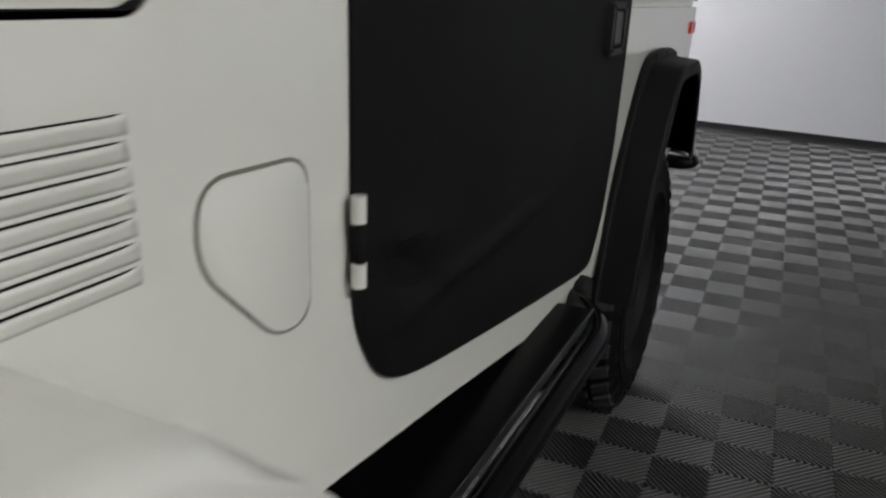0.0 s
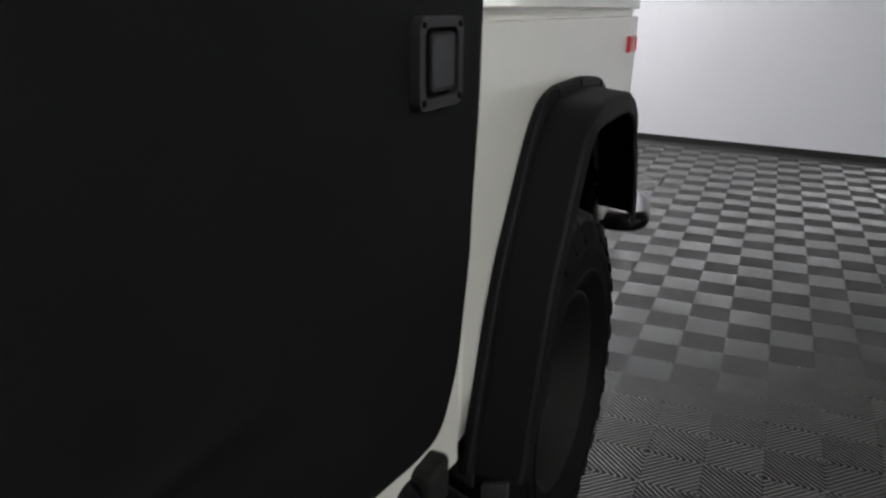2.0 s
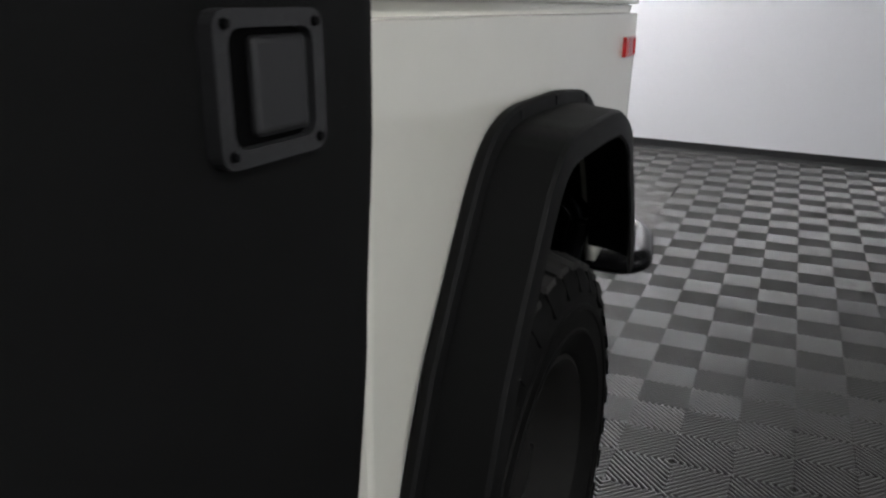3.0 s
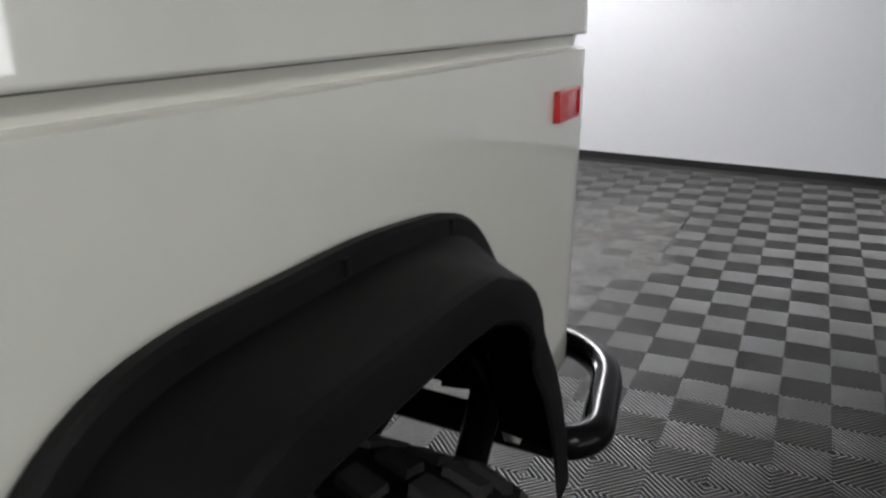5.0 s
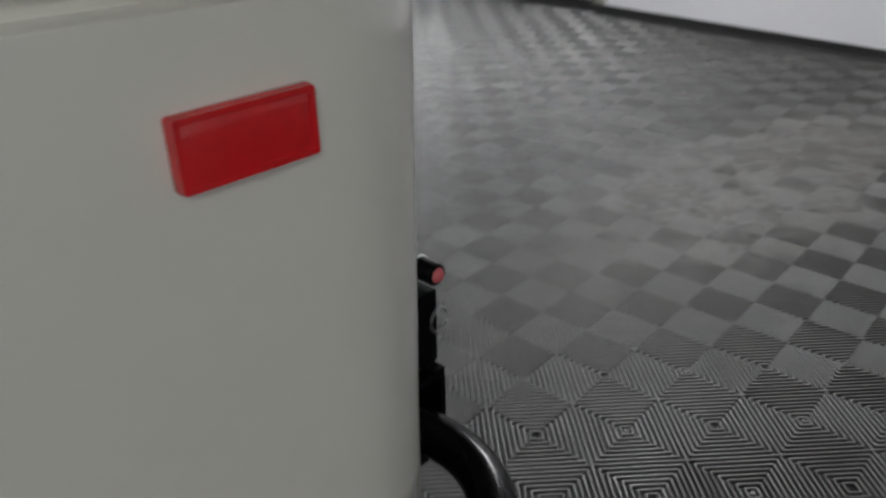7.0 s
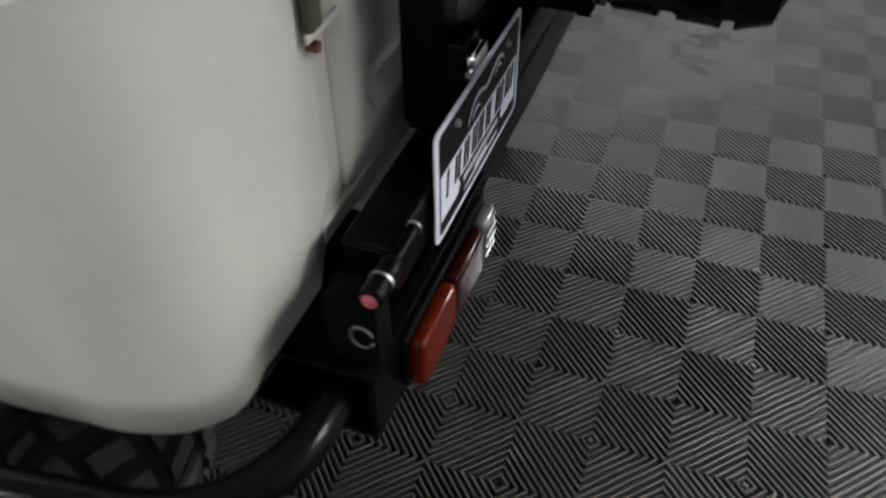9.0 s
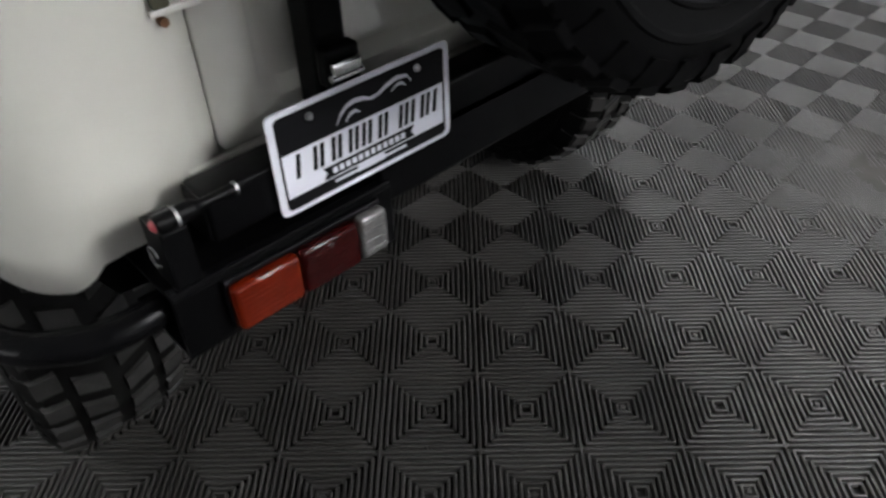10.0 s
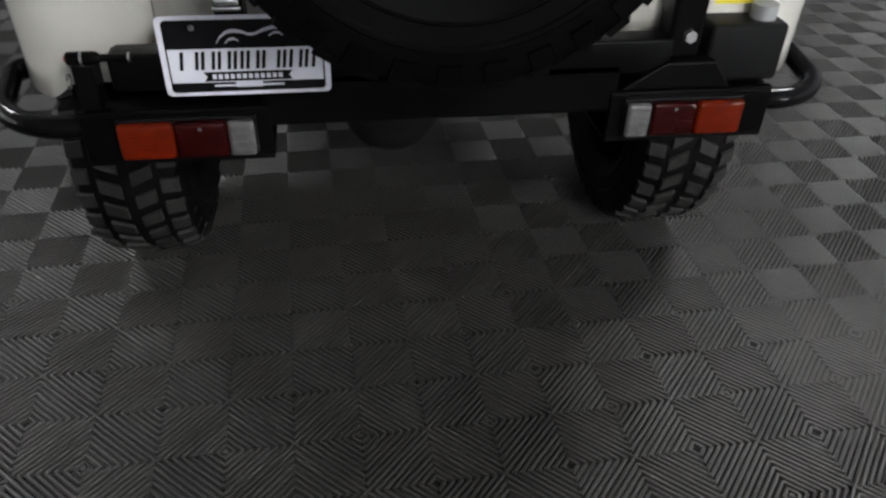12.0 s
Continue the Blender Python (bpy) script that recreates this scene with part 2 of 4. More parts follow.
def solid(ob, thick, offset=-1.0):
    s = ob.modifiers.new("thickness", "SOLIDIFY")
    s.thickness, s.offset = thick, offset
    return ob


def lerp(x, xs, ys):
    return float(np.interp(x, xs, ys))


# ---- the hall ----
NORTH, SOUTH, EAST, WEST, HIGH = 4.915, -9.0, 7.4, -7.0, 3.4
SKEW = -0.125         # the north wall runs a little aslant to the car


def aslant(bm):
    for v in bm.verts:
        v.co.y += SKEW * v.co.x
    return bm


def wall(name, x0, x1, y0, y1, label):
    return tagged(part(name, box(x0, x1, y0, y1, 0, HIGH), M_WALL), label, "wall", kind="structure")


CORNER, ALCOVE = -2.42, 5.35
tagged(part("wall_north", aslant(box(CORNER, EAST + 0.15, NORTH, NORTH + 0.55, 0, HIGH)), M_WALL), "plain matt white painted hall wall above black base", "wall", kind="structure")


def pierced(name, along, a0, a1, b0, b1, openings, label):
    """A wall with rectangular openings through it, built of piers, aprons and lintels in one mesh."""
    bm = bmesh.new()
    def slab(u0, u1, z0, z1):
        if u1 - u0 > 1e-4 and z1 - z0 > 1e-4:
            if along == "x":
                add_box(bm, u0, u1, b0, b1, z0, z1)
            else:
                add_box(bm, b0, b1, u0, u1, z0, z1)
    at = a0
    for u0, u1, z0, z1 in openings:
        slab(at, u0, 0, HIGH)
        slab(u0, u1, 0, z0)
        slab(u0, u1, z1, HIGH)
        at = u1
    slab(at, a1, 0, HIGH)
    return tagged(part(name, bm, M_WALL), label, "wall", kind="structure")


# Opening out of view, added to throw low light on the rear.
WIDE_X0, WIDE_X1, WIDE_Z0, WIDE_Z1 = -5.7, -4.2, 0.9, 2.4
pierced("wall_alcove", "x", WEST - 0.15, CORNER - 0.001, ALCOVE, ALCOVE + 0.15, [(WIDE_X0, WIDE_X1, WIDE_Z0, WIDE_Z1)], "white wall set back beyond the corner, with an added wide light opening")
# East openings out of view, added as side light for the body.
PANES = [(-5.4, -3.5, 0.7, 2.7), (-3.2, -1.3, 0.7, 2.7), (-1.0, 0.9, 0.7, 2.7)]
wall("wall_south", WEST - 0.15, EAST + 0.15, SOUTH - 0.15, SOUTH, "plain matt white painted hall wall")
pierced("wall_east", "y", SOUTH, NORTH, EAST, EAST + 0.15, PANES, "white painted hall wall with three added light openings")
wall("wall_west", WEST - 0.15, WEST, SOUTH, ALCOVE, "plain matt white painted hall wall")
tagged(part("ceiling", box(WEST - 0.15, EAST + 0.15, SOUTH - 0.15, ALCOVE + 0.15, HIGH, HIGH + 0.1), M_CEIL), "plain white hall ceiling", "ceiling", kind="structure")
BASE = [(0.0, 0.0), (0.018, 0.0), (0.013, 0.012), (0.008, 0.03), (0.007, 0.081), (0.0, 0.084)]
tagged(part("baseboard", aslant(prism([(NORTH - u, v) for u, v in BASE], "x", CORNER, EAST)), M_BASE), "black vinyl cove base along the white wall", "baseboard", kind="structure")
tagged(part("baseboard", prism([(ALCOVE - u, v) for u, v in BASE], "x", WEST, CORNER - 0.002), M_BASE), "black vinyl cove base in the alcove", "baseboard", kind="structure")
M_SILL = surface("grey_beige_board", (0.22, 0.215, 0.18), 0.6, 0, 0.1, 60, 5)
bm = aslant(prism([(NORTH, 0.0845), (NORTH - 0.03, 0.0845), (NORTH - 0.03, 0.121), (NORTH - 0.022, 0.127), (NORTH, 0.127)], "x", CORNER, -2.31))
tagged(part("trim", bm, M_SILL), "short grey-beige trim above the black base", "trim", kind="structure")

# unseen glowing panels added beyond the openings to brighten the vehicle
M_GLOW_WIDE = glow("bright_daylight", (0.96, 0.985, 1.0), WIDE_GLOW)
M_GLOW_EAST = glow("window_daylight", (0.97, 0.99, 1.0), EAST_GLOW)
tagged(part("backdrop", box(WIDE_X0 - 0.1, WIDE_X1 + 0.1, ALCOVE + 0.30, ALCOVE + 0.32, WIDE_Z0 - 0.1, WIDE_Z1 + 0.1), M_GLOW_WIDE), "unseen glowing panel added beyond the wide opening", "daylight", kind="structure")
tagged(part("backdrop", box(EAST + 0.30, EAST + 0.32, -5.6, 1.1, 0.6, 2.8), M_GLOW_EAST), "unseen glowing panel added beyond the east openings", "daylight", kind="structure")
M_FRAME = surface("white_frame_paint", (0.6, 0.6, 0.6), 0.45)
for k, (u0, u1, z0, z1) in enumerate(PANES):
    bm = bmesh.new()
    for a, b, c, d in ((u0, u1, z0, z0 + 0.06), (u0, u1, z1 - 0.06, z1), (u0, u0 + 0.06, z0 + 0.06, z1 - 0.06), (u1 - 0.06, u1, z0 + 0.06, z1 - 0.06)):
        add_box(bm, EAST + 0.05, EAST + 0.10, a, b, c, d)
    tagged(part("window_%d" % (k + 1), bm, M_FRAME), "white frame of an added opening in the hall wall", "window", kind="structure")
bm = bmesh.new()
for a, b, c, d in ((WIDE_X0, WIDE_X0 + 0.07, WIDE_Z0 + 0.08, WIDE_Z1 - 0.08), (WIDE_X1 - 0.07, WIDE_X1, WIDE_Z0 + 0.08, WIDE_Z1 - 0.08),
                   (WIDE_X0, WIDE_X1, WIDE_Z1 - 0.08, WIDE_Z1), (WIDE_X0, WIDE_X1, WIDE_Z0, WIDE_Z0 + 0.08)):
    add_box(bm, a, b, ALCOVE + 0.04, ALCOVE + 0.12, c, d)
tagged(part("window_4", bm, M_FRAME), "white frame of the added wide opening", "window", kind="structure")


# ceiling lights, all out of view
def ceiling_light(x, y):
    root = empty("ceiling_light", "long white ceiling light, out of view, with glowing diffuser", "ceiling light", "ceiling lights")
    bm = bmesh.new()
    add_box(bm, -0.16, 0.16, -0.75, 0.75, -0.02, 0.04, 0.008)
    part("frame", bm, M_CEIL, root)
    part("diffuser", box(-0.14, 0.14, -0.73, 0.73, -0.035, -0.021, 0.005), M_GLOW, root)
    root.location = (x, y, HIGH - 0.04)
    return root


# Added off to the east to brighten the body side.
FIRST_LIGHT = ceiling_light(3.7, -2.9)
# Pair set from shadows on the rear; last lamp added to lighten floor.
for lx, ly in ((-0.9, 4.15), (-1.35, 4.15), (-2.7, -1.8)):
    copy_thing(FIRST_LIGHT, pose(lx, ly, HIGH - 0.04))

# ---- the vehicle ----
SIDE = 0.842          # outer face of the body's sides
car = empty("off_road_vehicle", "beige classic off-road vehicle with black soft doors, parked on grey tiles", "vehicle")

AXLE_Y, AXLE_Z, TYRE_R = -0.62, 0.40, 0.40
ARCH = [(-1.163, 0.525), (-1.134, 0.607), (-1.098, 0.70), (-1.050, 0.812), (-1.000, 0.905), (-0.948, 0.998), (-0.915, 1.037), (-0.878, 1.059), (-0.83, 1.069), (-0.65, 1.071),
        (-0.540, 1.060), (-0.495, 1.047), (-0.459, 1.022), (-0.400, 0.954), (-0.355, 0.873), (-0.330, 0.806), (-0.318, 0.765)]


BEND = 0.14           # radius of the rear corners


def lean(z):
    """How far the body's sides stand out with height above the sill."""
    return 0.010 * max(0.0, min(1.0, (z - 0.80) / 0.32))


def quarter_panel(sgn):
    """The rear side panel, round the corner and on to the rear door's seam."""
    path = [(SIDE, y) for y in np.linspace(-1.165, -0.30, 60)] + [(SIDE, y) for y in (-0.25, -0.2, -0.16)]
    path += [(SIDE - BEND * (1 - math.cos(a)), -BEND + BEND * math.sin(a)) for a in np.linspace(0.0, math.pi / 2, 15)]
    path += [(x, 0.0) for x in (0.69, 0.66, 0.62, 0.58, 0.5492)]
    run = np.r_[0, np.cumsum([math.dist(a, b) for a, b in zip(path, path[1:])])]
    ay, az = [p[0] for p in ARCH] + [-0.28], [p[1] - 0.03 for p in ARCH] + [0.70]
    cols = []
    for (x, y), s in zip(path, run):
        if y < -0.3:
            low = 0.58 if y < -1.10 else max(0.6, lerp(y, ay, az))
        elif x > SIDE - 0.002:
            low = lerp(y, [-0.31, -0.22, -0.14], [0.70, 0.718, 0.737])
        elif y < 0:
            low = lerp(x, [0.702, 0.738, 0.752, 0.775, 0.81, 0.842], [0.757, 0.752, 0.730, 0.719, 0.722, 0.737])
        else:
            low = lerp(x, [0.57, 0.60, 0.62, 0.702], [0.836, 0.82, 0.757, 0.757])
        inward = Vector((-1, 0)) if y < -BEND else (Vector((0, -1)) if x < SIDE - BEND else Vector((SIDE - BEND - x, -BEND - y)).normalized())
        zs = [low + (1.174 + lerp(y, [-1.1, -0.15], [0.0, -0.005]) - low) * k / 8 for k in range(9)]
        col = [(sgn * x, y, z) for z in zs]
        up = lerp(y, [-1.1, -0.15], [0.0, -0.005])
        col += [(sgn * (x + inward.x * 0.002), y + inward.y * 0.002, 1.1755 + up), (sgn * (x + inward.x * 0.0150), y + inward.y * 0.0150, 1.1770 + up),
                (sgn * (x + inward.x * 0.0115), y + inward.y * 0.0115, 1.1902 + up), (sgn * (x + inward.x * 0.019), y + inward.y * 0.019, 1.1906 + up), (sgn * (x + inward.x * 0.019), y + inward.y * 0.019, 1.208)]
        cols.append(col)
    cols = [[(x + sgn * lean(z) * min(1.0, max(0.0, (abs(x) - 0.55) / 0.2)), y, z) for x, y, z in col] for col in cols]
    ob = part("quarter_panel", strip_mesh(cols), M_PAINT, car, "glossy beige sheet-metal quarter panel", smooth=True)
    return solid(ob, 0.02)


for sgn in (1, -1):
    quarter_panel(sgn)


def upper_side(sgn):
    """Hardtop side above the belt, a little proud of the body, with a rounded rear corner."""
    path = [(SIDE + 0.011, y) for y in (-1.165, -0.8, -0.4, -0.16)]
    path += [(SIDE + 0.011 - BEND * (1 - math.cos(a)), 0.001 - BEND + BEND * math.sin(a)) for a in np.linspace(0.0, math.pi / 2, 14)]
    path += [(0.66, 0.001), (0.5492, 0.001)]
    cols = [[(sgn * x, y, z) for z in (1.1925 + lerp(y, [-1.1, -0.15], [0.0, -0.005]), 1.1960 + lerp(y, [-1.1, -0.15], [0.0, -0.005]), 1.3, 1.5, 1.72)] for x, y in path]
    return solid(part("hardtop_side", strip_mesh(cols), M_PAINT, car, "beige hardtop side above the belt line", smooth=True), 0.02)


for sgn in (1, -1):
    upper_side(sgn)


# cowl side with louvres and vent flap
def cowl_side():
    bm = bmesh.new()
    y0, y1 = -3.05, -2.194
    ys = [y0, -2.80, -2.452, -2.42, -2.30, y1, -1.93, -1.27, -1.1665]
    louvre_top = [1.1200 - 0.0166 * k for k in range(7)]
    zl = [0.712, 0.80, 0.90, 1.0]
    for z in reversed(louvre_top):
        zl += [z - 0.0125, z]
    zl += [1.15, 1.1755, 1.30]
    cols = []
    for y in ys:
        low = lerp(y, [-2.30, -2.206, -1.93, -1.27, -1.1665], [0.718, 0.706, 0.666, 0.562, 0.548])
        cols.append([(SIDE, y, low if z == zl[0] else z) for z in zl])
    vs = [[bm.verts.new(p) for p in c] for c in cols]
    for i in range(len(ys) - 1):
        for k in range(len(zl) - 1):
            if i == 1 and any(abs(zl[k + 1] - z) < 1e-6 for z in louvre_top):
                continue
            if k == len(zl) - 2 and (i < 3 or i > 4):
                continue
            bm.faces.new((vs[i][k], vs[i][k + 1], vs[i + 1][k + 1], vs[i + 1][k]))
    ob = part("body_side", bm, M_PAINT, car, "beige body side with pressed louvres and rocker", smooth=False)
    solid(ob, 0.004)
    for z in louvre_top:
        bm = bmesh.new()
        cols = []
        for y in np.linspace(-2.80, -2.452, 40):
            k = min(1.0, (-2.452 - y) / 0.025, (y + 2.80) / 0.03)
            k = max(0.0, k) ** 2 * (3 - 2 * max(0.0, k))
            lip = max(0.0, min(1.0, (-2.452 - y) / 0.010, (y + 2.80) / 0.010))
            cols.append([(SIDE + 0.0001, y, z - 0.0135), (SIDE + 0.0002 + 0.0013 * k, y, z - 0.010), (SIDE + 0.0002 + 0.0031 * k, y, z - 0.0055), (SIDE + 0.0002 + 0.0010 * lip + 0.0033 * k, y, z + 0.0004 - 0.0018 * lip)])
        ob = part("louvre", strip_mesh(cols), M_PAINT, car, smooth=True)
        solid(ob, 0.002)
    arc = [(-2.448 + 0.028 * math.sin(a), 1.2035 - 0.028 * math.cos(a)) for a in np.linspace(0, math.pi / 2, 10)]
    part("cowl_fillet", prism([(-2.4198, 1.1753)] + [(u, v) for u, v in reversed(arc)], "x", SIDE - 0.004, SIDE), M_PAINT, car, "beige rounded corner of the hood opening")
    # Black box added so the louvre slots look shaded.
    part("louvre_shadow_box", box(SIDE - 0.05, SIDE - 0.03, -2.82, -2.44, 0.98, 1.14), M_UNDER, car, "black box standing in for the shade behind the louvres")


cowl_side()
FLAP = round_outline([(-2.397, 1.065), (-2.264, 1.062), (-2.265, 0.911), (-2.316, 0.910), (-2.405, 1.0)], [0.035, 0.032, 0.032, 0.025, 0.04], 8)


def scaled(outline, d):
    cx, cy = sum(p[0] for p in outline) / len(outline), sum(p[1] for p in outline) / len(outline)
    return [(u + d * (u - cx) / math.hypot(u - cx, v - cy), v + d * (v - cy) / math.hypot(u - cx, v - cy)) for u, v in outline]


def ring(outer, inner, axis, w0, w1):
    """A flat ring between two outlines of the same count, with depth."""
    bm = bmesh.new()
    def at(p, w):
        return {"x": (w, *p), "y": (p[0], w, p[1]), "z": (*p, w)}[axis]
    n = len(outer)
    a, b = [bm.verts.new(at(p, w1)) for p in outer], [bm.verts.new(at(p, w1)) for p in inner]
    c, d = [bm.verts.new(at(p, w0)) for p in outer], [bm.verts.new(at(p, w0)) for p in inner]
    for i in range(n):
        j = (i + 1) % n
        for q in ((a[i], a[j], b[j], b[i]), (c[i], d[i], d[j], c[j]), (a[i], c[i], c[j], a[j]), (b[i], b[j], d[j], d[i])):
            bm.faces.new(q)
    return bm


part("vent_flap", prism(scaled(FLAP, -0.0026), "x", SIDE - 0.01, SIDE + 0.0022, 0.0016, 3), M_PAINT, car, "beige cowl vent flap", smooth=True)
part("vent_seal", ring(scaled(FLAP, 0.0012), scaled(FLAP, -0.0026), "x", SIDE - 0.002, SIDE + 0.0009), surface("aged_seal", (0.13, 0.12, 0.09), 0.7), car, "thin aged rubber seal round the vent flap")

# hood corner above the cowl, with its gap
HOOD = round_outline([(-3.6, 1.1815), (-2.432, 1.1815), (-2.425, 1.30), (-3.6, 1.30)], [0.01, 0.028, 0.02, 0.02], 8)
part("hood", prism(HOOD, "x", -SIDE + 0.01, SIDE + 0.002, 0.002, 3), M_PAINT, car, "beige hood", smooth=True)
part("hood_seal", ring(scaled(HOOD, 0.02), HOOD, "x", SIDE - 0.02, SIDE - 0.006), M_RUBBER, car, "dark gap under the hood edge")
part("cowl_top", box(-SIDE + 0.01, SIDE - 0.005, -2.41, -2.232, 1.18, 1.3, 0.004), M_PAINT, car, "beige cowl top")

# front fender, sloping down to the rear
FEN = [(-3.55, 1.02), (-2.62, 1.02), (-2.56, 1.0), (-2.49, 0.93), (-2.36, 0.79), (-2.25, 0.66), (-2.2, 0.56), (-2.28, 0.56), (-2.40, 0.74), (-2.53, 0.88), (-2.66, 0.97), (-3.55, 0.97)]


def fender(sgn):
    bm = bmesh.new()
    a, b = (SIDE + 0.0015, 1.0) if sgn > 0 else (-1.0, -SIDE - 0.0015)
    add_prism(bm, FEN, "x", a, b)
    es = [e for e in bm.edges if abs(abs(e.verts[0].co.x) - 1.0) < 1e-6 and abs(abs(e.verts[1].co.x) - 1.0) < 1e-6]
    bmesh.ops.bevel(bm, geom=es, offset=0.02, segments=3, affect="EDGES", profile=0.5)
    part("front_fender", bm, M_PAINT, car, "beige front fender sweeping down", smooth=True)


for sgn in (1, -1):
    fender(sgn)

# inner shell so that no light falls through the body
shell = box(-SIDE + 0.035, SIDE - 0.035, -2.36, -1.16, 0.80, 1.72, 0.02)
add_box(shell, -SIDE + 0.035, SIDE - 0.035, -1.155, -0.17, 0.93, 1.72, 0.02)
add_box(shell, -0.50, 0.50, -1.155, -0.17, 0.80, 0.925, 0.01)
part("cabin_shell", shell, M_UNDER, car, "dark cabin inside")
part("roof", box(-SIDE - 0.01, SIDE + 0.01, -2.45, 0.02, 1.7205, 1.78, 0.025, 3), M_VINYL, car, "black soft top", smooth=True)
part("engine_bay", box(-0.6, 0.6, -3.55, -2.42, 0.62, 1.192, 0.02), M_PAINT, car, "beige nose under the hood")


# soft door
DOOR = round_outline([(-2.198, 1.214), (-1.185, 1.214), (-1.189, 1.08), (-1.204, 0.955), (-1.211, 0.835), (-1.220, 0.73), (-1.262, 0.648), (-1.34, 0.652), (-1.82, 0.724), (-2.07, 0.764), (-2.145, 0.788), (-2.198, 0.875)],
                     [0.004, 0.008, 0.03, 0.03, 0.03, 0.04, 0.05, 0.03, 0.05, 0.04, 0.06, 0.07], 5)


def door_out(y, z):
    """How far the slack door stands off the body: flush at its hinges, proud at its latch."""
    return lerp(y, [-2.205, -2.0, -1.6, -1.18], [0.004, 0.016, 0.025, 0.030]) * lerp(z, [0.65, 0.9], [0.55, 1.0])


def soft_door():
    bm = bmesh.new()
    add_prism(bm, DOOR, "x", 0.001, 1.0)
    for v in bm.verts:
        v.co.x = SIDE + (0.001 if v.co.x < 0.5 else door_out(v.co.y, v.co.z))
    front = [f for f in bm.faces if f.normal.length and len(f.verts) > 20]
    bmesh.ops.delete(bm, geom=front, context="FACES_ONLY")
    door = part("soft_door", bm, M_VINYL, car, "black vinyl soft half door", smooth=True)
    return door


door = soft_door()


def vinyl_skin():
    """The slack outer skin: rings from the hem inwards, with a rolled hem and folds near the lower hinge."""
    from_edge = [0.0, 0.003, 0.008, 0.016, 0.022]
    c = Vector((-1.70, 0.96))

    def lift(y, z, e):
        d = 0.0035 * noise.noise((y * 2.0, z * 3.0, 0.3)) + 0.0012 * noise.noise((y * 9.0, z * 11.0, 1.3))
        f1 = math.exp(-((z - 0.962 + 0.22 * (y + 2.17)) / 0.011) ** 2) * math.exp(-((y + 2.11) / 0.10) ** 2)
        f2 = math.exp(-((z - 0.842 - 0.04 * math.sin((y + 2.2) * 3)) / 0.014) ** 2) * math.exp(-((y + 1.93) / 0.24) ** 2)
        f3 = math.exp(-((z - 0.90 + 0.5 * (y + 2.1)) / 0.02) ** 2) * math.exp(-((y + 2.08) / 0.07) ** 2)
        return SIDE + door_out(y, z) + 0.002 * math.sin(min(1.0, e / 0.012) * math.pi / 2) + min(1.0, e / 0.06) * (d + 0.012 * f1 + 0.010 * f2 - 0.009 * f3)

    bm = bmesh.new()
    loops = []
    n = 44
    dense = []
    m = len(DOOR)
    for i in range(m):
        a, b = Vector(DOOR[i]), Vector(DOOR[(i + 1) % m])
        k = max(1, int((b - a).length / 0.02))
        dense += [a.lerp(b, q / k) for q in range(k)]
    for r in range(n):
        w = 1 - (r / n) ** 1.35
        loops.append([bm.verts.new((lift(*(c + (p - c) * w), (1 - w) * (p - c).length * 0.8), *(c + (p - c) * w))) for p in dense])
    tip = bm.verts.new((lift(c.x, c.y, 1.0), c.x, c.y))
    q = len(dense)
    for a, b in zip(loops, loops[1:]):
        for i in range(q):
            bm.faces.new((a[i], a[(i + 1) % q], b[(i + 1) % q], b[i]))
    for i in range(q):
        bm.faces.new((loops[-1][i], loops[-1][(i + 1) % q], tip))
    return part("door_skin", bm, M_VINYL, door, "black vinyl skin with slack folds", smooth=True)


vinyl_skin()
part("top_fold", tube([(SIDE + 0.004, -2.192, 1.219), (SIDE + 0.022, -1.7, 1.226), (SIDE + 0.026, -1.18, 1.219)], 0.009, 0.2), M_VINYL, door, "rolled vinyl edge")
part("upper_curtain", prism([(-2.192, 1.225), (-1.185, 1.225), (-1.2, 1.70), (-2.1, 1.70)], "x", SIDE - 0.01, SIDE + 0.02, 0.004), M_VINYL, door, "black vinyl upper curtain")
# hinge: two beige knuckles with a black pin between
bm = bmesh.new()
add_cyl(bm, (SIDE + 0.014, -2.203, 0.987), (SIDE + 0.014, -2.203, 1.013), 0.0078, 20)
hinge = part("hinge", bm, M_PAINT, door, "beige hinge knuckle", smooth=True)
bm = bmesh.new()
add_cyl(bm, (SIDE + 0.014, -2.203, 0.922), (SIDE + 0.014, -2.203, 0.946), 0.0078, 20)
part("hinge", bm, M_PAINT, door, "beige hinge knuckle", smooth=True)
bm = bmesh.new()
add_cyl(bm, (SIDE + 0.013, -2.201, 0.946), (SIDE + 0.013, -2.201, 0.987), 0.0065, 16)
part("hinge_pin", bm, M_RUBBER, door, "black hinge pin sleeve", smooth=True)


